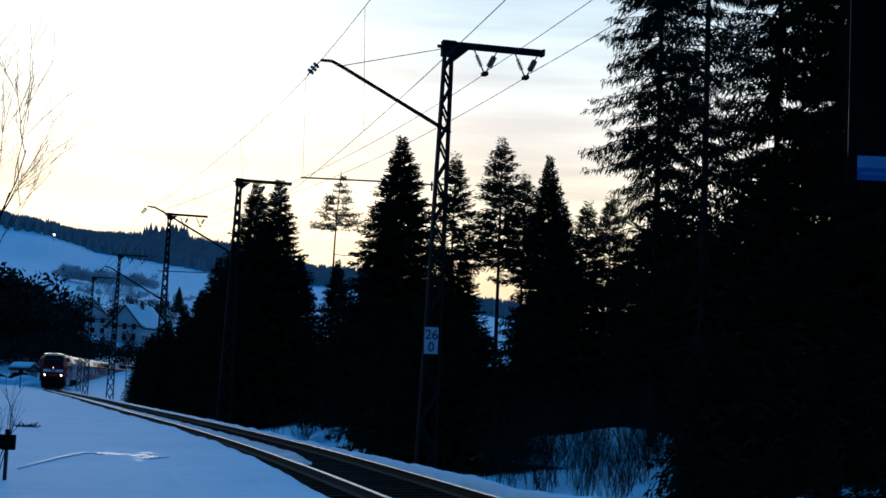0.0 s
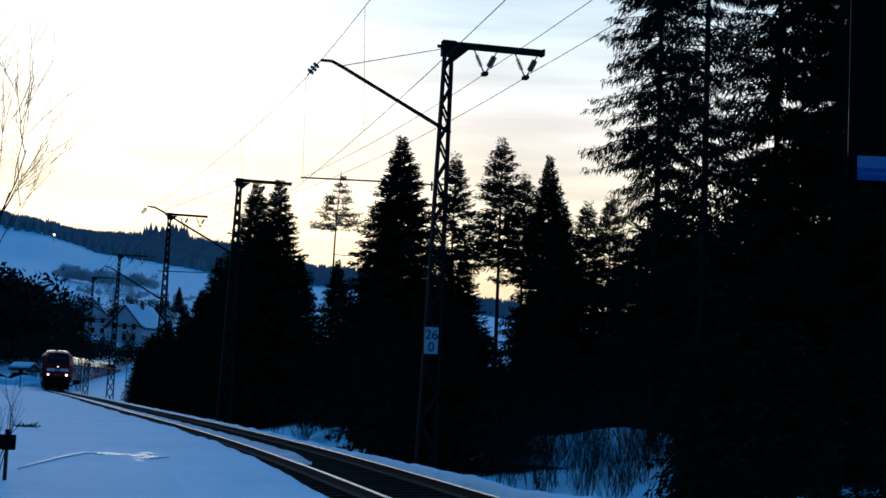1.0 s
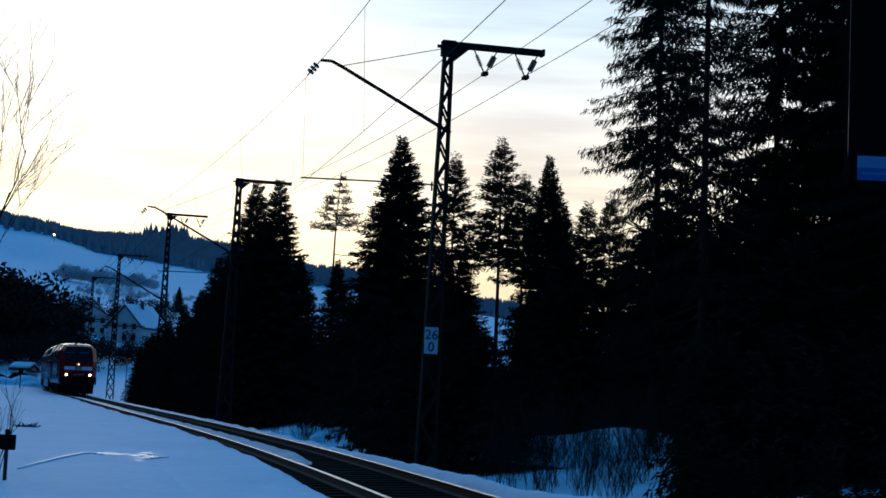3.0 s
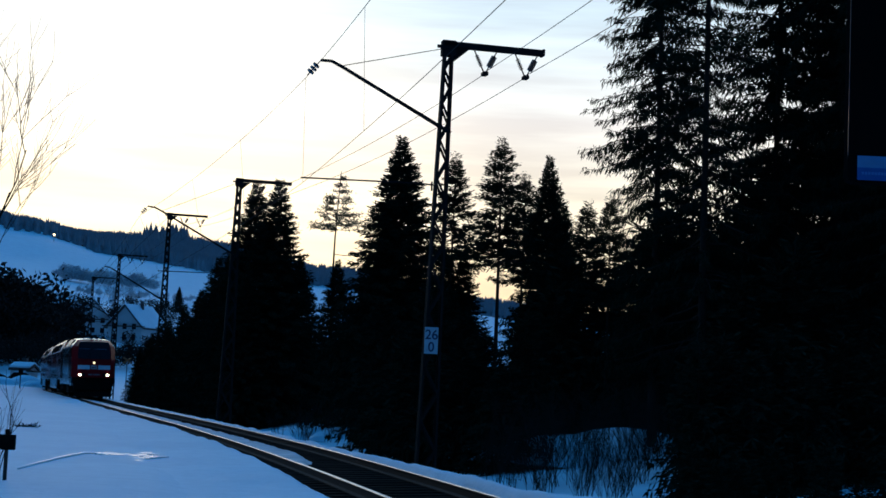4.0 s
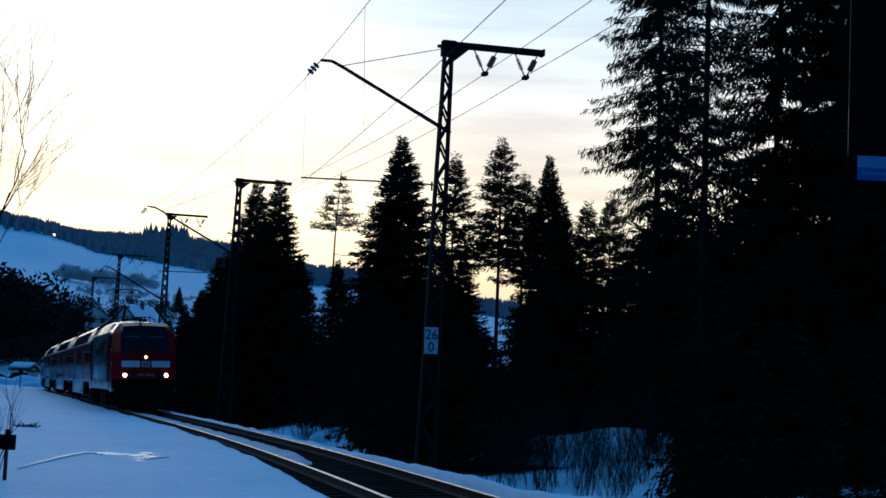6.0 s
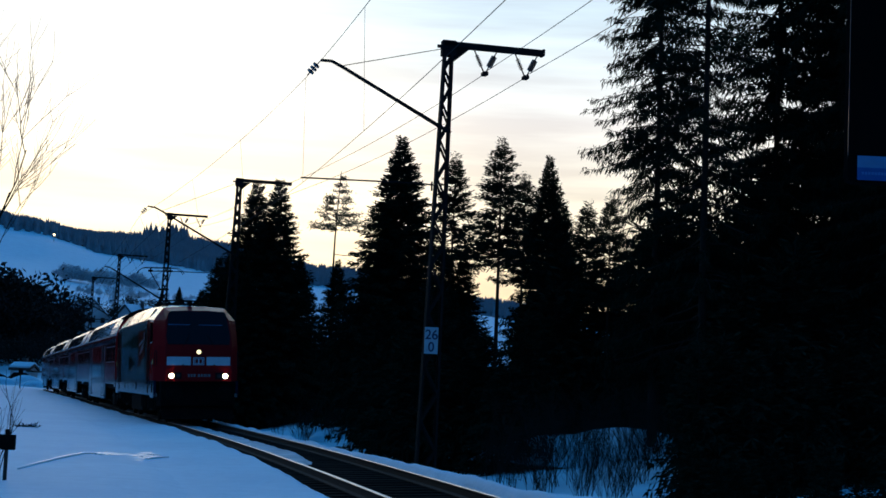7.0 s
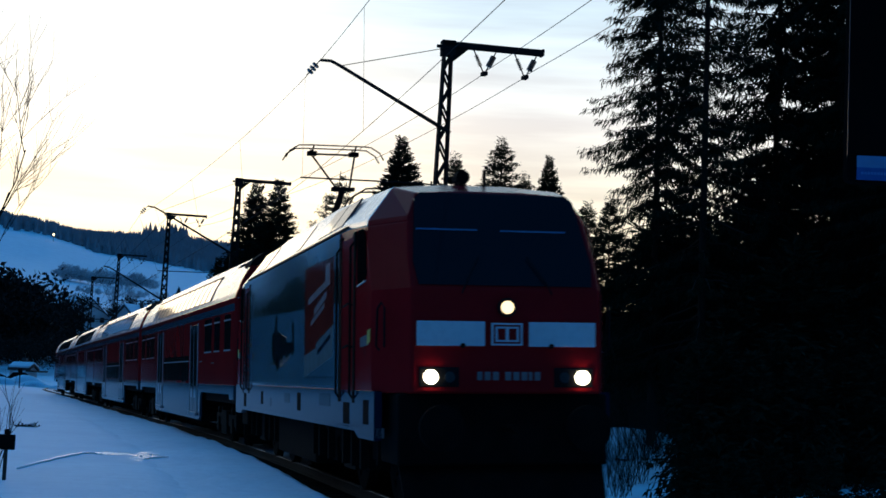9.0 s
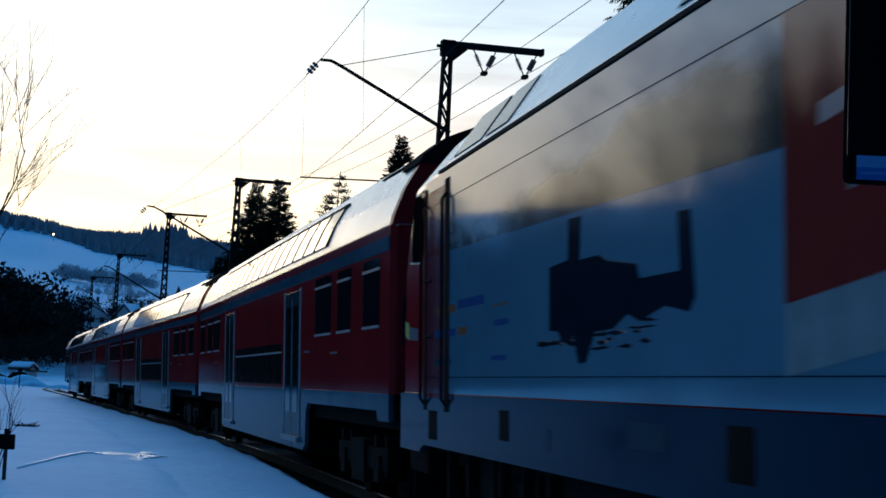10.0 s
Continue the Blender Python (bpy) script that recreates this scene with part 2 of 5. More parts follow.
FRAME = material("window_frame", (0.30, 0.31, 0.32), 0.4, 0.3)
CHROME = material("worn_metal", (0.45, 0.45, 0.45), 0.35, 0.9)
IRON = material("brake_dust_iron", (0.016, 0.013, 0.011), 0.9, second=(0.010, 0.009, 0.008), scale=4, spec=0.05)
LAMP = material("lit_headlamp", (1.0, 0.86, 0.60), 0.3, second=(1.0, 0.86, 0.6), glow=9.0)
LAMP_WARM = material("lit_top_lamp", (1.0, 0.74, 0.42), 0.3, second=(1.0, 0.74, 0.42), glow=1.8)
LAMP_FAR = material("lit_street_lamp", (1.0, 0.7, 0.38), 0.3, second=(1.0, 0.7, 0.38), glow=5.0)
TAIL = material("tail_lamp_glass", (0.05, 0.06, 0.06), 0.1, coat=0.5)
SIGN_WHITE = material("enamel_white", (0.62, 0.64, 0.66), 0.4, second=(0.52, 0.54, 0.56), scale=4, wear=0.15, wear_col=(0.3, 0.28, 0.26))
SIGN_INK = material("enamel_navy", (0.03, 0.05, 0.12), 0.4)
PANEL_BLUE = material("panel_blue", (0.02, 0.12, 0.34), 0.5, spec=0.2)
PANEL_PALE = material("panel_pale_blue", (0.12, 0.27, 0.46), 0.5, spec=0.2)
PANEL_INK = material("panel_ink", (0.06, 0.22, 0.48), 0.4)
PANEL_BLACK = material("panel_black", (0.006, 0.006, 0.006), 0.9, spec=0.0)
PLASTER = material("house_plaster", (0.62, 0.62, 0.61), 0.85, second=(0.52, 0.52, 0.51), scale=0.3, bump=0.2, bump_scale=6)
TIMBER = material("dark_timber", (0.05, 0.035, 0.025), 0.8, second=(0.03, 0.022, 0.017), scale=0.6)
TILE = material("dark_roof_tile", (0.07, 0.05, 0.045), 0.8, second=(0.05, 0.04, 0.035), scale=0.6)


# ---- building helpers ----
class Geo:
    """Collects vertices and faces; put() may map (u, w, z) of a vehicle to its own axes."""

    def __init__(self, put=None):
        self.v, self.f, self.put = [], [], put or (lambda a, b, c: (a, b, c))

    def add(self, pts, faces):
        n = len(self.v)
        self.v += [self.put(*q) for q in pts]
        self.f += [tuple(i + n for i in g) for g in faces]

    def box(self, x0, x1, y0, y1, z0, z1):
        self.add([(x, y, z) for x in (x0, x1) for y in (y0, y1) for z in (z0, z1)],
                 [(0, 1, 3, 2), (4, 6, 7, 5), (0, 4, 5, 1), (2, 3, 7, 6), (0, 2, 6, 4), (1, 5, 7, 3)])

    def hexa(self, pts):
        """Eight corners: four of one side in ring order, then the four opposite."""
        self.add(pts, [(0, 1, 2, 3), (7, 6, 5, 4), (0, 4, 5, 1), (1, 5, 6, 2), (2, 6, 7, 3), (3, 7, 4, 0)])

    def loft(self, rings, caps=True):
        n = len(rings[0])
        pts = [q for r in rings for q in r]
        faces = [(k * n + i, k * n + (i + 1) % n, (k + 1) * n + (i + 1) % n, (k + 1) * n + i) for k in range(len(rings) - 1) for i in range(n)]
        if caps:
            h = n // 2
            for base in (0, (len(rings) - 1) * n):
                faces += [(base + i, base + i + 1, base + n - 2 - i, base + n - 1 - i) for i in range(h - 1)]
        self.add(pts, faces)

    def tube(self, pts, r, sides=6, r1=None):
        pts = [Vector(q) for q in pts]
        r1 = r if r1 is None else r1
        rings = []
        for i, q in enumerate(pts):
            d = (pts[min(i + 1, len(pts) - 1)] - pts[max(i - 1, 0)]).normalized()
            a = d.cross(Vector((0, 0, 1)) if abs(d.z) < 0.9 else Vector((1, 0, 0))).normalized()
            b = d.cross(a)
            rad = r + (r1 - r) * i / max(1, len(pts) - 1)
            rings.append([q + (a * math.cos(2 * math.pi * k / sides) + b * math.sin(2 * math.pi * k / sides)) * rad for k in range(sides)])
        n = sides
        faces = [(k * n + i, k * n + (i + 1) % n, (k + 1) * n + (i + 1) % n, (k + 1) * n + i) for k in range(len(rings) - 1) for i in range(n)]
        faces += [tuple(range(n)), tuple(range((len(rings) - 1) * n, len(rings) * n))]
        self.add([tuple(q) for r_ in rings for q in r_], faces)

    def bar(self, a, b, wide, deep):
        """A flat bar from a to b."""
        a, b = Vector(a), Vector(b)
        d = (b - a).normalized()
        s = d.cross(Vector((0, 1, 0)) if abs(d.y) < 0.9 else Vector((1, 0, 0))).normalized() * wide / 2
        t = d.cross(s).normalized() * deep / 2
        self.hexa([tuple(q) for q in (a - s - t, a + s - t, a + s + t, a - s + t, b - s - t, b + s - t, b + s + t, b - s + t)])

    def slab(self, poly, lift):
        """A flat polygon given a thickness."""
        n = len(poly)
        top = [tuple(Vector(q) + Vector(lift)) for q in poly]
        self.add(list(poly) + top, [tuple(range(n))[::-1], tuple(range(n, 2 * n))] + [(i, (i + 1) % n, (i + 1) % n + n, i + n) for i in range(n)])

    def disc(self, centre, axis, r, half, sides=16):
        c, a = Vector(centre), Vector(axis).normalized()
        self.tube([c - a * half, c + a * half], r, sides)

    def mesh(self, name, mat, smooth=False):
        me = bpy.data.meshes.new(name)
        me.from_pydata(self.v, [], self.f)
        if len(self.f) < 4000:
            bm = bmesh.new()
            bm.from_mesh(me)
            bmesh.ops.recalc_face_normals(bm, faces=bm.faces)
            bm.to_mesh(me)
            bm.free()
        me.materials.append(mat)
        if smooth:
            me.polygons.foreach_set("use_smooth", [True] * len(me.polygons))
        return me


def part(name, geo, mat, parent, label="", smooth=False, bevel=0.0):
    ob = new(name, geo.mesh(name, mat, smooth) if isinstance(geo, Geo) else geo)
    ob.parent = parent
    if bevel:
        b = ob.modifiers.new("edge", "BEVEL")
        b.width, b.segments, b.limit_method, b.angle_limit = bevel, 2, "ANGLE", radians(25)
    return tagged(ob, label)


def thing(name, label, category, group="", kind="", at=None):
    ob = new(name)
    if at is not None:
        ob.matrix_world = at
    return tagged(ob, label, category, group, kind)


def single(name, geo, mat, label, category="", group="", kind="", at=None, smooth=False, bevel=0.0):
    ob = part(name, geo, mat, None, "", smooth, bevel)
    if at is not None:
        ob.matrix_world = at
    return tagged(ob, label, category, group, kind)


# ---- ground: one sheet out to the hills ----
def smooth01(x):
    x = np.clip(x, 0, 1)
    return x * x * (3 - 2 * x)


def wobble(x, y, size, seed):
    """Cheap smooth noise from a few crossed waves."""
    r = np.random.RandomState(seed)
    out = np.zeros_like(x, dtype=float)
    for k in range(7):
        a, ph, f = r.uniform(0, 6.28), r.uniform(0, 6.28), (0.6 + 0.35 * k) / size
        out += np.sin((x * np.cos(a) + y * np.sin(a)) * f * 6.28 + ph) / (1 + 0.5 * k)
    return out / 3.0


RIDGE = ([-3.2, -1.0, -0.27, -0.236, -0.205, -0.178, -0.157, -0.133, -0.08, -0.05, 0.02, 0.12, 0.4, 1.2, 3.2],
         [0.09, 0.11, 0.0975, 0.0895, 0.0895, 0.0895, 0.0900, 0.0870, 0.0755, 0.0750, 0.060, 0.055, 0.06, 0.08, 0.09])
FIELD = ([-3.2, -0.5, -0.27, -0.236, -0.21, -0.178, -0.15, -0.06, 0.05, 0.4, 3.2],
         [0.05, 0.08, 0.0915, 0.088, 0.080, 0.077, 0.073, 0.066, 0.050, 0.045, 0.05])


def terrain(x, y):
    x, y = np.asarray(x, float), np.asarray(y, float)
    shape = x.shape
    x, y = x.ravel(), y.ravel()
    near = np.hypot(x, y) < 420
    w, s = np.full(x.shape, 99.0), np.zeros(x.shape)
    idx = np.where(near)[0]
    for i in range(0, len(idx), 4000):
        j = idx[i:i + 4000]
        d2 = (x[j, None] - PX[None, ::4]) ** 2 + (y[j, None] - PY[None, ::4]) ** 2
        k = d2.argmin(1) * 4
        w[j] = (x[j] - PX[k]) * np.cos(HEAD[k]) - (y[j] - PY[k]) * np.sin(HEAD[k])
        s[j] = S[k]
    r, th = np.hypot(x, y), np.arctan2(x, y)
    low = np.where(w < 0, -0.55 + 0.43 * smooth01((-w - 1.6) / 2.2), -0.55 - 0.35 * smooth01((w - 2.4) / 3) + 0.85 * smooth01((w - 5) / 7))
    low = low + 0.10 * wobble(x, y, 9, 3) * smooth01((np.abs(w) - 3) / 6) + rise(np.clip(s, -80, 330))
    ridge, field = np.interp(th, *RIDGE), np.interp(th, *FIELD)
    e_near = -0.0015 + 0 * r
    stops = [(230, e_near), (400, 0.026 + 0 * r), (560, 0.044 + 0 * r), (1100, field), (1900, ridge), (2600, ridge * 0.70), (4500, ridge * 0.2)]
    e = stops[0][1].copy()
    for (r0, a), (r1, b) in zip(stops[:-1], stops[1:]):
        f = np.clip((r - r0) / (r1 - r0), 0, 1)
        e = np.where(r >= r0, a + (b - a) * f, e)
    far = 1.43 + e * r + wobble(x, y, 260, 5) * 4.0 * smooth01((r - 350) / 800) + wobble(x, y, 60, 8) * 0.8 * smooth01((r - 200) / 300)
    z = low + (far - low) * smooth01((r - 140) / 150)
    return z.reshape(shape)


def floor_z(x, y):
    return float(terrain(np.array([x]), np.array([y]))[0])


def build_ground():
    th = np.concatenate([np.arange(-math.pi, -0.34, 0.05), np.arange(-0.34, 0.34, 0.0022), np.arange(0.34, math.pi - 0.02, 0.05)])
    rr = np.concatenate([[0.6], 1.2 * 1.034 ** np.arange(0, 245)])
    T, R = np.meshgrid(th, rr)
    X, Y = R * np.sin(T), R * np.cos(T)
    Z = terrain(X, Y)
    n, m = T.shape
    verts = np.stack([X, Y, Z], -1).reshape(-1, 3)
    i, j = np.meshgrid(np.arange(n - 1), np.arange(m), indexing="ij")
    j2 = (j + 1) % m
    faces = np.stack([i * m + j, i * m + j2, (i + 1) * m + j2, (i + 1) * m + j], -1).reshape(-1, 4)
    me = bpy.data.meshes.new("ground")
    me.from_pydata(verts.tolist(), [], faces.tolist() + [tuple(range(m))[::-1]])
    me.polygons.foreach_set("use_smooth", [True] * len(me.polygons))
    me.materials.append(SNOW)
    tagged(new("ground", me), "snow-covered valley floor and hills", "", "", "structure")


build_ground()


# ---- track ----
def strip(name, s_list, w_list, height, mat, label, parent=None, kind="structure"):
    """A sheet laid along the track; height(s, w) over the rails."""
    v = [tuple(on(s, w, height(s, w))) for s in s_list for w in w_list]
    n = len(w_list)
    f = [(i * n + j, i * n + j + 1, (i + 1) * n + j + 1, (i + 1) * n + j) for i in range(len(s_list) - 1) for j in range(n - 1)]
    me = bpy.data.meshes.new(name)
    me.from_pydata(v, [], f)
    me.polygons.foreach_set("use_smooth", [True] * len(f))
    me.materials.append(mat)
    ob = new(name, me)
    ob.parent = parent
    return tagged(ob, label, "", "", kind)


def wave(s, w, size, seed):
    return float(wobble(np.array([s]), np.array([w * 1.7]), size, seed)[0])


S_NEAR = list(np.arange(-40, 14, 2.0)) + list(np.arange(14, 70, 0.25)) + list(np.arange(70, 150, 0.8)) + list(np.arange(150, 380, 2.5))


def left_snow(s, w):
    edge = -1.20 + 0.28 * float(smooth01((s - 26) / 14)) + 0.03 * wave(s, 0, 2.5, 21) + 0.02 * wave(s, 0, 0.6, 22)
    if w > edge:
        return -0.30
    k = float(smooth01((edge - w) / 0.30))
    z = -0.16 + 0.12 * k + 0.05 * wave(s, w, 7, 23) + 0.02 * wave(s, w, 2.2, 24)
    # a low wind-blown ridge runs over the bank
    line = float(np.interp(s, (29, 31.5, 34.5, 36.2), (-5.86, -5.34, -4.69, -3.6)))
    z += 0.035 * math.exp(-((w - line) / 0.3) ** 2) * float(smooth01((s - 27) / 2) * smooth01((37 - s) / 2))
    z += 0.10 * float(smooth01((w + 2.6) / -3)) - 0.9 * float(smooth01((-w - 11) / 5))
    return z


def right_snow(s, w):
    edge = 1.42 - 0.42 * float(smooth01((s - 23) / 18)) + 0.03 * wave(s, 3, 2.0, 31) + 0.02 * wave(s, 0, 0.5, 32)
    if w < edge:
        return -0.30
    k = float(smooth01((w - edge) / 0.18))
    top = 0.02 + 0.04 * wave(s, w, 3, 33)
    out = edge + 0.14 + 0.05 * wave(s, 5, 4, 34) + 1.5 * float(smooth01((23.8 - s) / 2))
    return -0.18 + (top + 0.16) * k - 0.85 * float(smooth01((w - out) / 0.8)) - 0.25 * float(smooth01((w - 4) / 2))


strip("snow_bank", S_NEAR, list(np.arange(-16, -6, 0.8)) + list(np.arange(-6, -1.5, 0.09)) + list(np.arange(-1.5, -1.05, 0.04)), left_snow, SNOW,
      "wind-packed snow bank beside the railway track")


def crust_ridge():
    """A broken icy crust that the wind has drawn over the bank, in a few strands."""
    g = Geo()
    rng = random.Random(12)
    crest = [(29.0, -5.86), (31.5, -5.34), (34.5, -4.69), (36.0, -4.1), (36.2, -3.6), (35.0, -3.0)]
    strands = [(crest, 0.28), ([(34.6, -4.5), (35.2, -3.8), (35.1, -3.05)], 0.60), ([(33.3, -4.4), (33.8, -3.8), (34.4, -3.2)], 0.45),
               ([(36.9, -4.0), (37.1, -3.6), (36.4, -3.1)], 0.40), ([(33.0, -4.1), (33.1, -3.6)], 0.3), ([(37.6, -3.7), (37.4, -3.2)], 0.3)]
    for pts, wide in strands:
        n = int(abs(pts[-1][1] - pts[0][1]) / 0.03)
        rows = []
        for i in range(n + 1):
            f = i / n
            at = f * (len(pts) - 1)
            s = float(np.interp(at, range(len(pts)), [q[0] for q in pts])) + 0.10 * wave(f * 3, wide, 0.7, 51)
            w = float(np.interp(at, range(len(pts)), [q[1] for q in pts]))
            half = wide * 0.5 * (max(0.03, math.sin(math.pi * f)) ** 0.5) * rng.uniform(0.5, 1.15) + 0.01
            rows.append([(*on(s + k * half, w, left_snow(s + k * half, w) + h),) for k, h in ((-1, -0.006), (-0.9, 0.030), (0, 0.036), (0.9, 0.042), (1, -0.006))])
        m = 5
        g.add([q for r in rows for q in r], [(i * m + j, i * m + j + 1, (i + 1) * m + j + 1, (i + 1) * m + j) for i in range(n) for j in range(m - 1)])
    single("snow_crust", g, CRUST, "bright icy crust drawn over the snow bank by wind", "", "", "structure")


crust_ridge()
strip("snow_verge", S_NEAR, list(np.arange(0.9, 2.2, 0.05)) + list(np.arange(2.2, 6, 0.25)), right_snow, SNOW, "narrow snow verge along the far rail")
strip("ballast_bed", list(np.arange(-40, 380, 1.0)), list(np.arange(-2.1, 2.15, 0.15)),
      lambda s, w: -0.21 - 0.25 * float(smooth01((abs(w) - 1.45) / 0.7)) + 0.015 * wave(s, w, 0.7, 41), BALLAST, "dark stone ballast between the snow banks")


def mid_snow(s, w):
    # a trodden strip beside the near rail that thins out towards the viewer
    right = 0.30 - 0.75 * float(smooth01((38 - s) / 7)) + 0.07 * wave(s, w, 1.3, 44) + 0.06 * wave(s, w, 0.35, 46)
    inside = float(smooth01((right - w) / 0.22)) * float(smooth01((s - 31) / 2))
    return -0.32 + 0.22 * inside + 0.025 * wave(s, w, 0.6, 45)


strip("track_snow", list(np.arange(28, 80, 0.2)) + list(np.arange(80, 340, 2)), list(np.arange(-0.66, 0.67, 0.06)), mid_snow, OLD_SNOW,
      "trampled grey snow lying between the rails")

track = thing("track", "single railway track with rusty rails on dark sleepers", "", "", "structure")


def build_rails():
    sl = list(np.arange(-40, 20, 2.0)) + list(np.arange(20, 120, 0.7)) + list(np.arange(120, 400, 2.0))
    for w in (-0.752, 0.752):
        body, head = Geo(), Geo()
        prof = [(-0.062, -0.16), (0.062, -0.16), (0.062, -0.145), (0.012, -0.125), (0.012, -0.045), (0.034, -0.03), (0.034, -0.006), (-0.034, -0.006), (-0.034, -0.03),
                (-0.012, -0.045), (-0.012, -0.125), (-0.062, -0.145)]
        body.loft([[tuple(on(s, w + a, b)) for a, b in prof] for s in sl], False)
        head.loft([[tuple(on(s, w + a, b)) for a, b in ((-0.033, -0.006), (0.033, -0.006), (0.026, 0.001), (-0.026, 0.001))] for s in sl], False)
        rail = part("rail", body, RAIL, track, "rusty steel rail")
        part("rail_head", head, RAIL_TOP, rail, "polished rail head")


build_rails()


# ---- overhead line ----
def lattice_mast(s, w, top, arm_base, tip_w, tip_z, sign=False, crossed=False):
    """A tapered lattice mast with a feeder arm outwards and a cantilever over the track. x: across, away from the camera."""
    base_z = -0.7
    ob = thing("catenary_mast", "dark steel lattice mast carrying overhead wires beside the track", "mast", "masts along the track", at=along(s, w))
    f_ = lambda z: (z - base_z) / (top - base_z)
    wide = 0.34 if crossed else 0.245
    half = lambda z: wide + (0.105 - wide) * f_(z)
    mid = lambda z: -0.13 * (1 - f_(z))
    for sx in (-1, 1):
        g = Geo()
        a, b = mid(base_z) + half(base_z) * sx, mid(top) + half(top) * sx
        q = (0.085 if crossed else 0.05) * sx
        for dy in (-0.11, 0.11):
            g.hexa([(a - q, dy - 0.012, base_z), (a, dy - 0.012, base_z), (a, dy + 0.012, base_z), (a - q, dy + 0.012, base_z),
                    (b - q, dy - 0.012, top), (b, dy - 0.012, top), (b, dy + 0.012, top), (b - q, dy + 0.012, top)])
        g.hexa([(a - 0.014 * sx, -0.11, base_z), (a, -0.11, base_z), (a, 0.11, base_z), (a - 0.014 * sx, 0.11, base_z),
                (b - 0.014 * sx, -0.11, top), (b, -0.11, top), (b, 0.11, top), (b - 0.014 * sx, 0.11, top)])
        part("chord", g, STEEL, ob)
    z, k = base_z + 0.1, 0
    while z < top - 0.35:
        step = 0.75 * half(z) / 0.2 * 0.62 + 0.12
        sx = 1 if k % 2 else -1
        for dy in (-0.125, 0.125):
            g = Geo()
            v_ = -sx if crossed and dy > 0 else sx
            g.bar((mid(z) + half(z) * v_ * 0.8, dy, z), (mid(z + step) - half(z + step) * v_ * 0.8, dy, z + step), 0.085 if crossed else 0.055, 0.012)
            part("brace", g, STEEL, ob)
        z, k = z + step, k + 1
    g = Geo()
    g.box(-0.16, 0.16, -0.13, 0.13, top - 0.30, top + 0.06)
    g.slab([(0.1, -0.02, top - 0.45), (0.1, -0.02, top - 0.10), (0.5, -0.02, top - 0.10)], (0, 0.04, 0))
    part("head_plate", g, STEEL, ob, bevel=0.01)
    g = Geo()
    for dy in (-0.10, 0.10):
        g.box(-0.12, 2.33, dy - 0.03, dy + 0.03, top - 0.08, top + 0.04)
    g.box(2.27, 2.33, -0.12, 0.12, top - 0.10, top + 0.06)
    part("feeder_arm", g, STEEL, ob, bevel=0.008)
    for x0 in (0.62, 1.62):
        for thick, (a, b) in enumerate((((x0, 0, top - 0.08), (x0 + 0.26, 0, top - 0.62)), ((x0 + 0.56, 0, top - 0.08), (x0 + 0.30, 0, top - 0.62)))):
            g = Geo()
            a, b = Vector(a), Vector(b)
            g.tube([a, b], 0.016, 6)
            for f in (0.28, 0.36, 0.44, 0.52, 0.60, 0.68):
                g.disc(a.lerp(b, f), b - a, 0.072 if thick else 0.045, 0.014, 10)
            part("insulator", g, CERAMIC, ob, "brown ceramic string insulator")
        g = Geo()
        g.box(x0 + 0.22, x0 + 0.34, -0.12, 0.12, top - 0.68, top - 0.60)
        part("clamp", g, STEEL, ob)
    tip = Vector((tip_w - w, 0, tip_z))
    root = Vector((0.1, -0.16, arm_base))
    g = Geo()
    knee = root.lerp(tip, 0.84) + Vector((0, 0, 0.12))
    pts = [root, root.lerp(knee, 0.5), knee, knee.lerp(tip, 0.5) + Vector((0, 0, 0.055)), tip]
    g.tube(pts, 0.048, 8, 0.034)
    part("cantilever", g, STEEL, ob)
    g = Geo()
    g.tube([(0, -0.14, top - 0.12), knee.lerp(tip, 0.1)], 0.010, 5)
    g.box(-0.30, -0.12, -0.18, -0.12, top - 0.15, top - 0.08)
    part("tie_rod", g, STEEL, ob)
    end = tip + Vector((-0.30, 0, -0.38))
    g = Geo()
    g.tube([tip, end], 0.014, 6)
    for f in (0.35, 0.55, 0.75):
        g.disc(tip.lerp(end, f), end - tip, 0.085, 0.02, 12)
    part("insulator", g, CERAMIC, ob, "brown ceramic string insulator")
    low = 6.08
    g = Geo()
    g.tube([(mid(low) - half(low), -0.1, low + 0.12), (-0.55, -0.1, low + 0.14), (-w - 0.20, -0.02, low + 0.08)], 0.020, 6)
    g.tube([(-0.28, -0.1, low + 0.20), (-0.28, -0.1, low - 0.02)], 0.022, 6)
    part("steady_arm", g, STEEL, ob)
    g = Geo()
    g.box(-0.36, 0.36, -0.30, 0.30, base_z - 0.4, base_z + 0.14)
    part("footing", g, BALLAST, ob, "weathered concrete footing", bevel=0.02)
    if sign:
        board = Geo()
        board.box(-0.31, 0.01, -0.19, -0.17, 2.30, 2.91)
        plate = part("distance_sign", board, SIGN_WHITE, ob, "white enamel distance sign reading 26 over 0", bevel=0.006)
        for text, zz in (("26", 2.635), ("0", 2.355)):
            cu = bpy.data.curves.new("digits", "FONT")
            cu.body, cu.size, cu.extrude, cu.align_x = text, 0.31, 0.002, "CENTER"
            cu.offset = 0.004
            tmp = bpy.data.objects.new("tmp", cu)
            scene.collection.objects.link(tmp)
            me = bpy.data.meshes.new_from_object(tmp.evaluated_get(bpy.context.evaluated_depsgraph_get()))
            bpy.data.objects.remove(tmp)
            me.materials.clear()
            me.materials.append(SIGN_INK)
            t = new("digits", me)
            t.parent = plate
            t.matrix_basis = pose(-0.15, -0.194, zz, 90, 0, 0)
    return ob


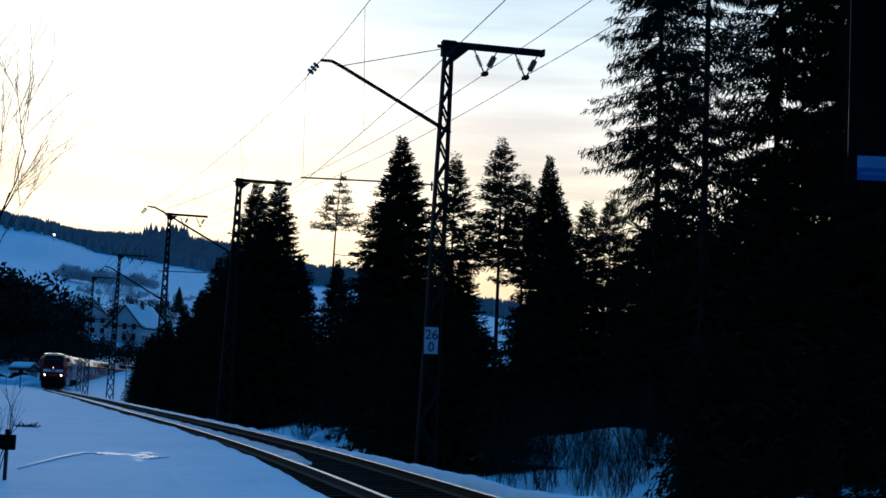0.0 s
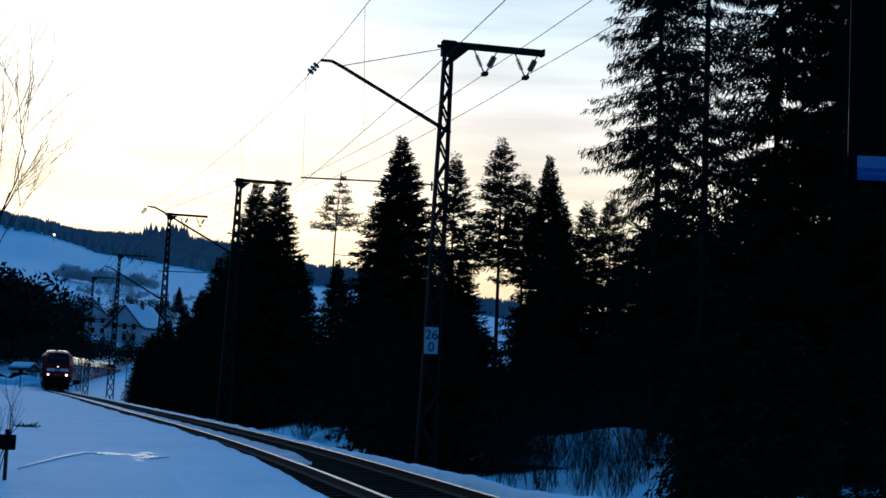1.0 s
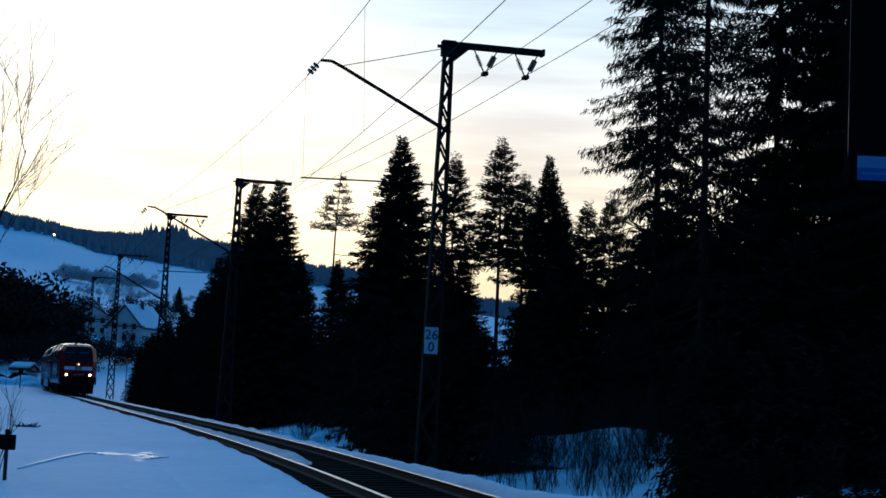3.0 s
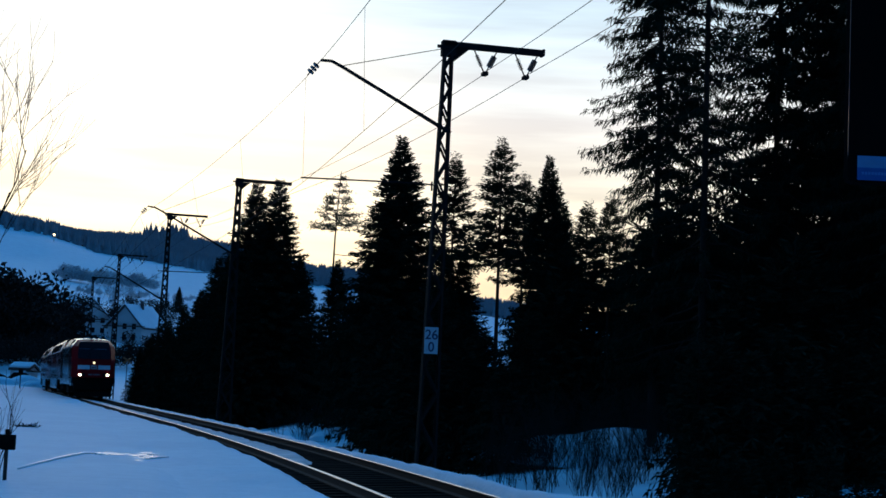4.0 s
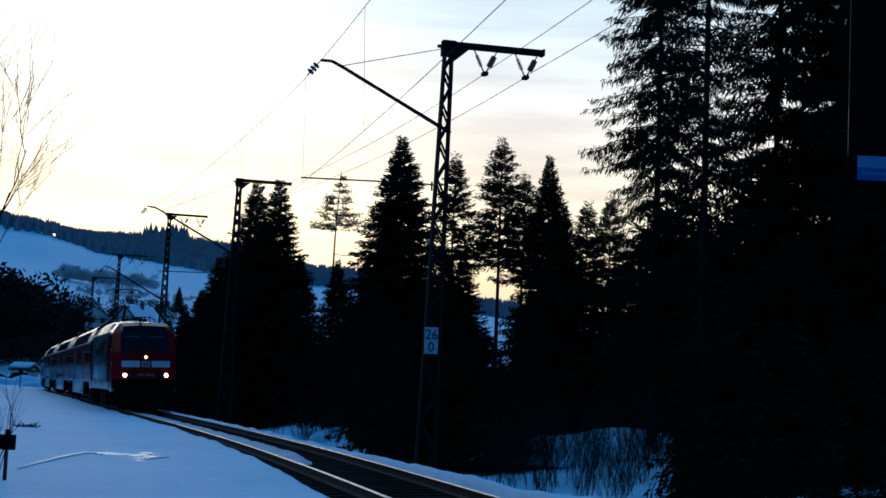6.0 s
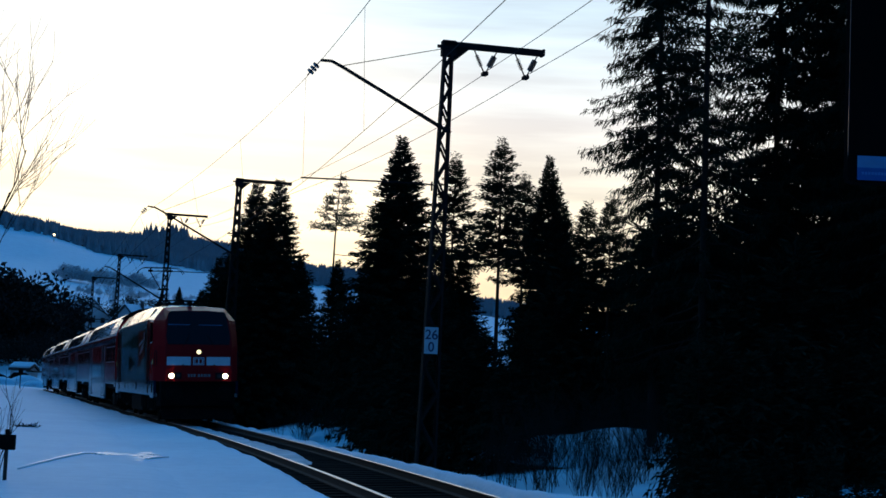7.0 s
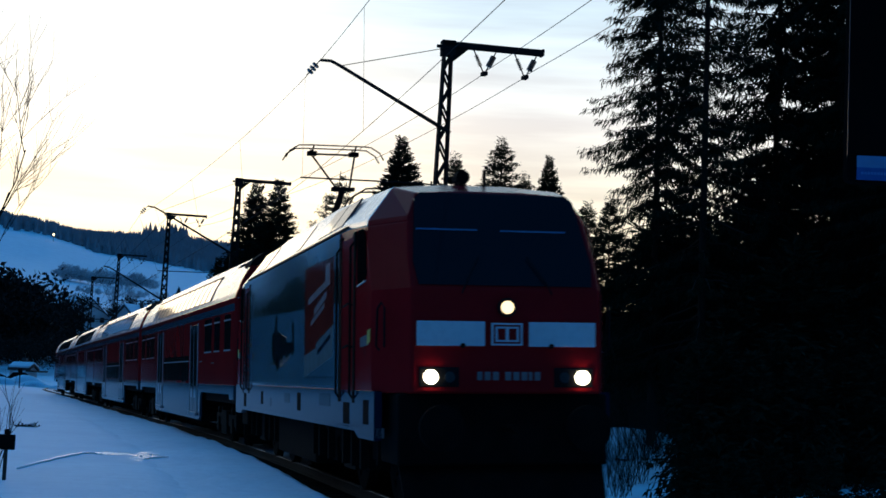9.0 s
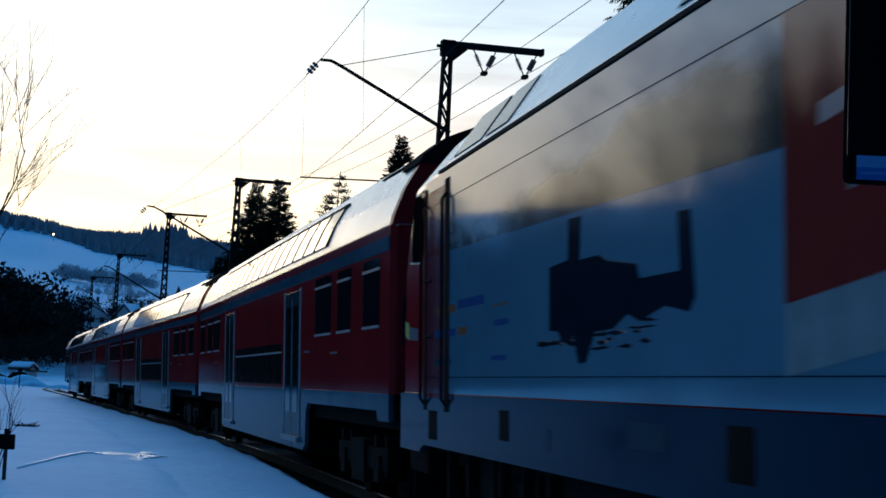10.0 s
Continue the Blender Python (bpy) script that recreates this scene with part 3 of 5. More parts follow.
# along the track, beside it, top, foot of the cantilever, its tip beside and above the track
MASTS = [(2.6, 3.13, 9.6, 7.44, -0.22, 9.1), (37.8, 3.13, 9.58, 7.44, 0.13, 8.91), (72.9, 3.13, 10.42, 6.97, -0.79, 8.95), (102.3, 3.13, 11.68, 6.2, -0.6, 8.2),
         (142.4, 3.2, 12.0, 6.4, -0.5, 8.3), (179.0, 3.2, 12.2, 6.6, -0.4, 8.4), (215.0, 3.2, 11.0, 6.6, -0.4, 8.4)]
for k, (s, w, top, arm, tip_w, tip_z) in enumerate(MASTS):
    lattice_mast(s, w, top, arm, tip_w, tip_z, sign=(k == 1), crossed=(k > 1))


def build_wires():
    contact, messenger, feeders = [], [], []
    drops = []
    for (s0, w0, t0, a0, b0, h0), (s1, w1, t1, a1, b1, h1) in zip(MASTS[:-1], MASTS[1:]):
        n = 14
        c0, c1 = (6.42, 6.05) if s0 < 10 else (6.05, 6.05)
        cp, mp, fp = [], [], [[], []]
        for i in range(n + 1):
            f = i / n
            s = s0 + (s1 - s0) * f
            sag = 4 * f * (1 - f)
            cp.append(on(s, -0.15, c0 + (c1 - c0) * f, True))
            mp.append(on(s, b0 - 0.33 + (b1 - b0) * f + 0.05 * sag, h0 - 0.44 + (h1 - h0) * f - 0.10 * sag, True))
            for q, off in enumerate((0.90, 1.90)):
                fp[q].append(on(s, w0 + off, t0 - 0.64 + (t1 - t0) * f - (0.22 * q * (1 - f) - 0.04 if s0 < 10 else 0.0) - (0.1 if s0 < 10 else 0.18) * sag, True))
            if i == 11 if s0 < 10 else i % 4 == 0 and i < n:
                drops.append((mp[-1], cp[-1]))
        for spans, pts in ((contact, cp), (messenger, mp)):
            spans.append(Geo())
            spans[-1].tube(pts, 0.008, 4)
        for q in (0, 1):
            feeders.append(Geo())
            feeders[-1].tube(fp[q], 0.0095, 4)
    label = "thin overhead wire strung from mast to mast"
    line = thing("overhead_line", "contact wire and catenary wire hung over the track", "overhead wire")
    for g in contact:
        part("contact_wire", g, WIRE, line)
    for g in messenger:
        part("catenary_wire", g, WIRE, line)
    for a, b in drops:
        g = Geo()
        g.tube([a, b], 0.0045, 3)
        part("dropper", g, WIRE, line)
    for g in feeders:
        single("feeder_cable", g, WIRE, label, "cable", "feeder cables beside the masts")


build_wires()


# ---- train ----
T0, SPEED, SLOW = 10.067256, 18.76094, 0.10766
JITTER_T = [0, 1, 1.5, 2, 2.5, 3.2, 4, 4.5, 5, 5.5, 6.3, 7, 7.5, 8, 8.5, 9, 9.3, 9.5, 10]
JITTER = [0, 0.0, -0.05, -0.05, 0.12, 0.1, 0.10, 0.12, -0.14, -0.30, -0.1, 0.03, 0.37, -0.07, 0.01, -0.38, 0.03, 0.16, 0.03]


def front_at(t):
    return SPEED * (T0 - t) + SLOW * (T0 - t) ** 2 / 2 + float(np.interp(t, JITTER_T, JITTER))


def vehicle_pose(t, centre, reach):
    """The pose of a vehicle whose middle lies that far behind the train's front, and whose bogies lie reach from its middle."""
    s = front_at(t) + centre
    a, b = on(s - reach, 0), on(s + reach, 0)
    fwd = (a - b).normalized()
    c = float(cant(s))
    side = Vector((0, 0, 1)).cross(fwd).normalized() * -1
    side = (side * math.cos(c) - Vector((0, 0, 1)) * math.sin(c)).normalized()
    up = side.cross(fwd).normalized()
    m = Matrix((side, fwd, up)).transposed().to_4x4()
    return Matrix.Translation((a + b) / 2) @ m


WHEELSETS, VEHICLES = [], []


def bogie(parent, put, u_mid, wheelbase, radius, outside):
    """A bogie frame with its two wheelsets, under a vehicle."""
    g = Geo(put)
    for sw in (-1, 1):
        g.box(u_mid - wheelbase / 2 - 0.55, u_mid + wheelbase / 2 + 0.55, sw * outside - 0.09, sw * outside + 0.09, radius - 0.02, radius + 0.26)
        g.box(u_mid - 0.45, u_mid + 0.45, sw * outside - 0.14, sw * outside + 0.14, radius - 0.22, radius + 0.34)
        for du in (-wheelbase / 2, wheelbase / 2):
            g.box(u_mid + du - 0.17, u_mid + du + 0.17, sw * outside - 0.13, sw * outside + 0.15, radius - 0.17, radius + 0.17)
            g.box(u_mid + du - 0.42, u_mid + du - 0.28, sw * outside - 0.07, sw * outside + 0.10, radius - 0.10, radius + 0.42)
            g.box(u_mid + du + 0.28, u_mid + du + 0.42, sw * outside - 0.07, sw * outside + 0.10, radius - 0.10, radius + 0.42)
    g.box(u_mid - 0.35, u_mid + 0.35, -outside, outside, radius + 0.0, radius + 0.22)
    fr = part("bogie", g, IRON, parent, "grimy black bogie frame")
    for du in (-wheelbase / 2, wheelbase / 2):
        h = Geo()
        h.tube([(-0.95, 0, 0), (0.95, 0, 0)], 0.09, 10)
        for sx in (-1, 1):
            h.disc((sx * 0.755, 0, 0), (1, 0, 0), radius, 0.065, 28)
            h.disc((sx * 0.70, 0, 0), (1, 0, 0), radius + 0.028, 0.015, 28)
            h.disc((sx * 0.84, 0, 0), (1, 0, 0), radius * 0.42, 0.02, 14)
            for k in range(5):
                a = k * 2 * math.pi / 5
                h.disc((sx * 0.825, math.cos(a) * radius * 0.66, math.sin(a) * radius * 0.66), (1, 0, 0), 0.05, 0.012, 8)
        wheel = part("wheelset", h, IRON, fr, "worn steel wheelset")
        x, y, z = put(u_mid + du, 0, radius)
        wheel.location = (x, y, z)
        WHEELSETS.append((wheel, y, radius))
    return fr


def side_box(g, u0, u1, z0, z1, sw, out=1.47, thick=0.006):
    a, b = sw * (out - 0.02), sw * (out + thick)
    g.box(u0, u1, min(a, b), max(a, b), z0, z1)


def side_poly(g, pts, sw, out):
    g.slab([(u, sw * out, z) for u, z in pts], (0, sw * 0.003, 0))


def build_locomotive():
    mid = 8.9
    put = lambda u, w, z: (-w, mid - u, z)
    G = lambda: Geo(put)
    loco = thing("locomotive", "red electric locomotive with lit headlamps and a pale printed side", "locomotive")
    L = 2 * mid

    def ring(levels, flip=False):
        pts = [(u, -x, z) for z, x, u in levels] + [(u, x, z) for z, x, u in reversed(levels)]
        return [(L - u, w, z) for u, w, z in pts] if flip else pts

    nose = [(1.44, 1.15, 0.0), (2.68, 1.15, 0.04), (3.10, 1.14, 0.27), (3.52, 1.10, 0.50)]
    full = [(1.44, 1.47, 0.85), (2.68, 1.47, 0.89), (3.10, 1.465, 1.12), (3.52, 1.45, 1.33)]
    tall = [(1.44, 1.47, 2.6), (2.68, 1.47, 2.6), (3.10, 1.465, 2.6), (3.60, 1.45, 2.6)]
    g = G()
    g.loft([ring(nose), ring(full), ring(tall), ring(tall, True), ring(full, True), ring(nose, True)])
    part("body", g, CAB_RED, loco, bevel=0.03)
    rn = [(3.50, 1.11, 0.50), (3.58, 1.09, 0.54), (3.88, 0.96, 0.74), (3.92, 0.4, 0.80)]
    r2 = [(3.50, 1.455, 1.33), (3.58, 1.44, 1.36), (4.04, 1.08, 1.62), (4.10, 0.4, 1.7)]
    r3 = [(3.58, 1.455, 2.9), (3.66, 1.44, 2.9), (4.20, 1.06, 5.9), (4.28, 0.4, 6.0)]
    g = G()
    g.loft([ring(r2), ring(r3), ring(r3, True), ring(r2, True)])
    part("roof", g, ROOF, loco, "silver-grey glossy roof", bevel=0.02)
    for flip in (False, True):
        g = G()
        g.loft([ring(rn, flip), ring(r2, flip)])
        part("brow", g, CAB_RED, loco, "red roof brow over the windscreen", bevel=0.02)
    g = G()
    for sw in (-1, 1):
        g.box(2.7, L - 2.7, sw * 1.462 - 0.014, sw * 1.462 + 0.014, 3.595, 3.625)
    part("gutter", g, RUBBER, loco)
    # roof hatches and grilles on the slopes
    for sw in (-1, 1):
        for u0, u1 in ((3.45, 4.45), (4.55, 5.7), (7.7, 8.2), (12.4, 13.2), (13.4, 14.6)):
            g = G()
            a, b = 0.06, 0.80
            lo, hi = (1.44 - 0.38 * a, 3.66 + 0.54 * a), (1.44 - 0.38 * b, 3.66 + 0.54 * b)
            g.hexa([(u0, sw * (lo[0] - 0.01), lo[1] - 0.01), (u1, sw * (lo[0] - 0.01), lo[1] - 0.01), (u1, sw * (hi[0] - 0.01), hi[1] - 0.01), (u0, sw * (hi[0] - 0.01), hi[1] - 0.01),
                    (u0, sw * (lo[0] + 0.008), lo[1] + 0.008), (u1, sw * (lo[0] + 0.008), lo[1] + 0.008), (u1, sw * (hi[0] + 0.008), hi[1] + 0.008), (u0, sw * (hi[0] + 0.008), hi[1] + 0.008)])
            grille = part("roof_grille", g, SKIRT, loco, "dark grey ventilation grille")
    # side skirts
    for sw in (-1, 1):
        g = G()
        side_poly_pts = [(0.62, 0.87), (0.62, 1.46), (L - 0.62, 1.46), (L - 0.62, 0.87), (L - 1.7, 0.87), (L - 2.0, 0.95), (2.0, 0.95), (1.7, 0.87)]
        g.slab([(u, sw * 1.38, z) for u, z in side_poly_pts], (0, sw * 0.096, 0))
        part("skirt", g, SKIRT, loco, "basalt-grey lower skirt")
        for u0, u1, z0, z1 in ((7.0, 7.35, 1.10, 1.38), (12.1, 12.4, 1.12, 1.36), (1.0, 1.35, 1.05, 1.35), (2.4, 2.85, 1.02, 1.30), (15.1, 15.5, 1.02, 1.3)):
            g = G()
            side_box(g, u0, u1, z0, z1, sw, 1.474, 0.008)
            part("recess", g, BLACK, loco)
        for u0, u1, z0, z1 in ((4.0, 5.0, 1.22, 1.40), (8.3, 9.0, 1.20, 1.36), (10.8, 10.95, 1.1, 1.25), (2.42, 2.83, 0.985, 1.0)):
            g = G()
            side_box(g, u0, u1, z0, z1, sw, 1.474, 0.005)
            part("data_plate", g, DOOR, loco)
    # printed side: winter landscape with a dark hill, a dark motif and a red notice
    for sw in (-1, 1):
        g = G()
        side_box(g, 3.32, L - 2.05, 1.47, 3.575, sw)
        panel = part("side_panel", g, WRAP, loco, "pale blue printed winter landscape")
        o = 1.477
        g = G()
        side_poly(g, [(10.84, 1.95), (10.84, 2.40), (10.34, 2.42), (10.33, 2.70), (10.02, 2.69), (10.06, 2.40), (9.6, 2.40), (9.4, 2.35), (8.82, 2.29), (8.76, 2.20), (8.05, 2.20), (8.08, 2.53),
                      (7.88, 2.52), (7.80, 2.05), (7.9, 1.97), (8.3, 2.02), (8.75, 1.95), (9.0, 2.0), (9.3, 1.92), (9.7, 1.91), (9.9, 1.72), (10.08, 1.71), (10.2, 1.90), (10.5, 1.86), (10.6, 1.94)], sw, o)
        part("printed_motif", g, WRAP_DARK, panel)
        # ripples and reflections under the motif
        g = G()
        ripple = random.Random(6)
        for k in range(34):
            u0 = ripple.uniform(8.4, 11.0)
            z0 = 1.96 - abs(ripple.gauss(0, 0.09)) - 0.05 * max(0, u0 - 9.6)
            l, h = ripple.uniform(0.10, 0.42), ripple.uniform(0.008, 0.024)
            side_poly(g, [(u0, z0), (u0 + l * 0.5, z0 + h), (u0 + l, z0 + h * 0.3), (u0 + l * 0.5, z0 - h * 0.6)], sw, o)
        part("printed_ripple", g, WRAP_DARK, panel)
        g = G()
        side_poly(g, [(6.6, 1.95), (6.6, 3.30), (3.78, 3.30), (3.78, 2.35), (5.4, 2.12), (5.4, 2.05)], sw, o)
        part("printed_notice", g, WRAP_RED, panel)
        g = G()
        side_poly(g, [(6.6, 1.62), (6.6, 1.95), (5.4, 2.06), (5.4, 2.13), (3.78, 2.36), (3.78, 1.92)], sw, o)
        part("printed_strip", g, WRAP_CREAM, panel)
        for u0, u1, z0, dz, mat in ((6.2, 4.1, 2.72, 0.10, PRINT), (5.6, 4.4, 2.54, 0.10, PRINT), (5.9, 4.6, 2.40, 0.07, PRINT), (5.2, 4.0, 1.95, 0.07, SKIRT)):
            g = G()
            side_poly(g, [(u0, z0), (u0, z0 + dz), (u1, z0 + dz + 0.22), (u1, z0 + 0.22)], sw, o + 0.004)
            part("text_bar", g, mat, panel)
        for u0, u1, z0, dz, mat in ((15.2, 14.2, 2.22, 0.07, ORANGE), (14.1, 13.0, 2.24, 0.08, BLUE_PRINT), (15.2, 14.2, 2.0, 0.07, BLUE_PRINT), (14.1, 13.7, 2.0, 0.07, ORANGE),
                                    (12.7, 12.1, 2.20, 0.015, ORANGE), (12.6, 12.1, 2.04, 0.05, BLUE_PRINT), (15.2, 14.4, 1.74, 0.05, GREY), (12.7, 12.2, 1.76, 0.04, BLUE_PRINT)):
            g = G()
            side_poly(g, [(u0, z0), (u0, z0 + dz), (u1, z0 + dz), (u1, z0)], sw, o)
            part("text_bar", g, mat, panel)
        g = G()
        side_poly(g, [(4.5, 2.98), (4.5, 3.22), (4.1, 3.24), (4.1, 3.0)], sw, o + 0.004)
        part("printed_mark", g, PRINT, panel)
        for zz in (1.62, 3.30):
            g = G()
            side_box(g, 3.32, L - 2.05, zz, zz + 0.006, sw, 1.477, 0.003)
            part("panel_seam", g, SKIRT, loco)
    # cab doors, windows and grab rails, at both ends
    for end in (0, 1):
        fl = (lambda u: L - u) if end else (lambda u: u)
        U = lambda a, b: (min(fl(a), fl(b)), max(fl(a), fl(b)))
        for sw in (-1, 1):
            g = G()
            side_box(g, *U(2.12, 3.08), 1.42, 3.46, sw, 1.47, 0.006)
            door = part("cab_door", g, RED, loco, "red cab door", bevel=0.004)
            for a, b in ((2.02, 2.16), (3.08, 3.30)):
                g = G()
                side_box(g, *U(a, b), 1.30, 3.50, sw, 1.47, 0.012)
                part("door_jamb", g, BLACK, loco, "black recessed door jamb")
                g = G()
                m_ = fl((a + b) / 2)
                g.tube([(m_, sw * 1.49, 1.36), (m_, sw * 1.53, 1.42), (m_, sw * 1.53, 3.30), (m_, sw * 1.49, 3.36)], 0.016, 6)
                part("grab_rail", g, IRON, loco)
            for zz in (2.56, 2.02):
                g = G()
                g.tube([(fl(2.18), sw * 1.49, zz), (fl(2.30), sw * 1.53, zz + 0.02), (fl(2.62), sw * 1.53, zz - 0.01)], 0.014, 6)
                part("door_handle", g, IRON, door)
            g = G()
            pts = [(1.30, 2.82), (1.24, 2.92), (1.34, 3.38), (1.46, 3.49), (1.82, 3.49), (1.88, 3.44), (1.88, 2.88), (1.82, 2.80)]
            side_poly(g, [(fl(u), z) for u, z in pts], sw, 1.474)
            # matt black sheet instead of glass: the dark inside is put into the colour
            win = part("cab_window", g, PANEL_BLACK, loco, "cab side window, flat black for the dark inside")
            g = G()
            g.tube([(fl(1.25), sw * 1.482, 2.82), (fl(1.85), sw * 1.482, 2.78)], 0.012, 5)
            part("window_ledge", g, CHROME, win)
            g = G()
            for a, b, z0, z1, mm in ((1.05, 1.62, 2.02, 2.16, 0),):
                side_poly(g, [(fl(a), z0), (fl(b), z0 - 0.02), (fl(b), z1 - 0.04), (fl(a), z1)], sw, 1.474)
            part("side_emblem", g, PRINT, loco, "small pale emblem")
            g = G()
            side_poly(g, [(fl(0.92), 2.06), (fl(1.14), 2.02), (fl(1.10), 2.20), (fl(0.90), 2.22)], sw, 1.476)
            part("side_emblem", g, YELLOW, loco, "small yellow emblem")
            g = G()
            g.tube([(fl(0.60), sw * 1.42, 1.95), (fl(0.60), sw * 1.46, 2.0), (fl(0.58), sw * 1.45, 2.45), (fl(0.50), sw * 1.42, 2.52), (fl(0.40), sw * 1.40, 2.45), (fl(0.40), sw * 1.40, 1.98)], 0.014, 6)
            part("corner_grab_rail", g, RUBBER, loco)
        sgn = 1 if not end else -1
        at = lambda u, w, z: (fl(u), w, z)
        # windscreen lies on the raked face
        g = G()
        inner, outer = [], []
        for w, z in ((-1.06, 2.72), (1.06, 2.72), (1.10, 3.0), (1.00, 3.80), (0.92, 3.88), (-0.92, 3.88), (-1.00, 3.80), (-1.10, 3.0)):
            u = 0.04 + (z - 2.68) * 0.553
            inner.append(at(u + 0.03, w, z))
            outer.append(at(u - 0.018, w, z))
        n = len(inner)
        g.add(inner + outer, [tuple(range(n)), tuple(range(n, 2 * n))] + [(i, (i + 1) % n, (i + 1) % n + n, i + n) for i in range(n)])
        ws = part("windscreen", g, GLASS, loco, "wide dark windscreen")
        for w0, w1, z in ((-1.02, -0.27, 3.40), (0.02, 0.84, 3.395)):
            g = G()
            u = 0.04 + (z - 2.68) * 0.553 - 0.022
            g.hexa([at(u, w0, z), at(u, w1, z), at(u, w1, z + 0.018), at(u, w0, z + 0.018), at(u - 0.006, w0, z), at(u - 0.006, w1, z), at(u - 0.006, w1, z + 0.018), at(u - 0.006, w0, z + 0.018)])
            part("blind_edge", g, PANEL_PALE, ws, "thin pale blue bar across the glass")
        for sw in (-1, 1):
            g = G()
            g.tube([at(-0.01, sw * 0.55, 2.62), at(0.02, sw * 0.50, 2.74), at(0.20, sw * 0.30, 3.08)], 0.010, 5)
            part("wiper", g, RUBBER, ws)
            g = G()
            w0, w1 = sorted((sw * 0.27, sw * 1.09))
            u0, u1 = (-0.012, 0.02)
            g.box(min(fl(u0), fl(u1)), max(fl(u0), fl(u1)), w0, w1, 2.0, 2.29)
            part("white_stripe", g, WHITE, loco, "white band across the nose", bevel=0.004)
            g = G()
            g.disc(at(-0.018, sw * 0.30 * 1.8, 2.005), (1, 0, 0), 0.03, 0.02, 8)
            part("washer_nozzle", g, BLACK, loco)
            w0, w1 = sorted((sw * 0.58, sw * 1.06))
            g = G()
            g.box(min(fl(-0.008), fl(0.03)), max(fl(-0.008), fl(0.03)), w0, w1, 1.52, 1.75)
            part("lamp_housing", g, RUBBER, loco, bevel=0.01)
            g = G()
            g.disc(at(-0.02, sw * 0.925, 1.635), (1, 0, 0), 0.086, 0.02, 20)
            part("headlamp", g, LAMP if not end else TAIL, loco, "bright lit headlamp" if not end else "unlit headlamp")
            g = G()
            g.disc(at(-0.02, sw * 0.70, 1.635), (1, 0, 0), 0.065, 0.018, 16)
            part("tail_lamp", g, TAIL, loco, "unlit tail lamp")
            g = G()
            g.tube([at(0.15, sw * 0.875, 1.05), at(-0.35, sw * 0.875, 1.05)], 0.10, 12)
            g.disc(at(-0.42, sw * 0.875, 1.05), (1, 0, 0), 0.27, 0.03, 20)
            part("buffer", g, BLACK, loco, "black round buffer")
        g = G()
        g.disc(at(0.0, 0.0, 2.46), (1, 0, 0), 0.115, 0.02, 20)
        ring_ = part("lamp_rim", g, RUBBER, loco)
        g = G()
        g.disc(at(-0.02, 0.0, 2.46), (1, 0, 0), 0.078, 0.012, 20)
        part("top_lamp", g, LAMP_WARM if not end else TAIL, loco, "warm lit top lamp" if not end else "unlit top lamp")
        # emblem: a white square with a red frame and two plain blocks
        e = lambda a, b: (min(fl(a), fl(b)), max(fl(a), fl(b)))
        g = G()
        g.box(*e(-0.010, 0.02), -0.19, 0.19, 2.01, 2.275)
        emblem = part("nose_emblem", g, WHITE, loco, "white square emblem with red blocks", bevel=0.004)
        for w0, w1, z0, z1 in ((-0.165, 0.165, 2.032, 2.052), (-0.165, 0.165, 2.233, 2.253), (-0.165, -0.145, 2.052, 2.233), (0.145, 0.165, 2.052, 2.233), (-0.115, -0.02, 2.075, 2.21), (0.02, 0.115, 2.075, 2.21)):
            g = G()
            g.box(*e(-0.014, 0.0), w0, w1, z0, z1)
            part("emblem_block", g, RED, emblem)
        for w0, w1 in ((-0.36, -0.30), (-0.27, -0.20), (-0.17, -0.10), (-0.02, 0.05), (0.08, 0.15), (0.18, 0.25), (0.27, 0.31), (0.34, 0.41)):
            g = G()
            g.box(*e(-0.006, 0.02), w0, w1, 1.60, 1.70)
            part("number_bar", g, PRINT, loco)
        g = G()
        g.box(*e(0.12, 1.2), -1.28, 1.28, 0.60, 1.44)
        part("buffer_beam", g, BLACK, loco, "black buffer beam", bevel=0.03)
        g = G()
        g.hexa([at(-0.05, -1.22, 0.16), at(-0.05, 1.22, 0.16), at(0.25, 1.25, 0.62), at(0.25, -1.25, 0.62), at(0.02, -1.22, 0.14), at(0.02, 1.22, 0.14), at(0.32, 1.25, 0.62), at(0.32, -1.25, 0.62)])
        part("rail_guard", g, BLACK, loco, "black rail guard plate")
        g = G()
        g.tube([at(0.1, 0, 1.05), at(-0.30, 0, 1.05), at(-0.42, 0, 0.95), at(-0.40, 0, 0.75)], 0.045, 6)
        part("coupling_hook", g, BLACK, loco)
        for sw in (-1, 1):
            g = G()
            g.box(*e(0.62, 0.70), sw * 1.40 - 0.05, sw * 1.40 + 0.05, 0.90, 1.02)
            part("corner_step", g, CHROME, loco)
    g = G()
    g.box(1.2, L - 1.2, -1.20, 1.20, 0.85, 1.46)
    g.box(6.6, 11.2, -1.28, 1.28, 0.30, 0.95)
    part("underframe", g, BLACK, loco, "black underframe with equipment boxes", bevel=0.03)
    for sw in (-1, 1):
        for u in (2.3, 3.0, 3.7, 5.0, 5.9, 6.5, 11.4, 12.2, 13.0, 14.3, 15.2):
            g = G()
            g.box(u - 0.04, u + 0.04, sw * 1.30 - 0.04, sw * 1.30 + 0.06, 0.45, 0.92)
            part("brake_hanger", g, IRON, loco)
    for u in (3.7, L - 3.7):
        bogie(loco, put, u, 2.6, 0.60, 1.10)
    # roof gear: horns, folded pantograph and the raised one
    g = G()
    for w in (-0.12,):
        g.disc((1.9, w, 4.22), (1, 0, 0), 0.09, 0.14, 12)
        g.box(1.82, 1.98, w - 0.03, w + 0.03, 4.06, 4.22)
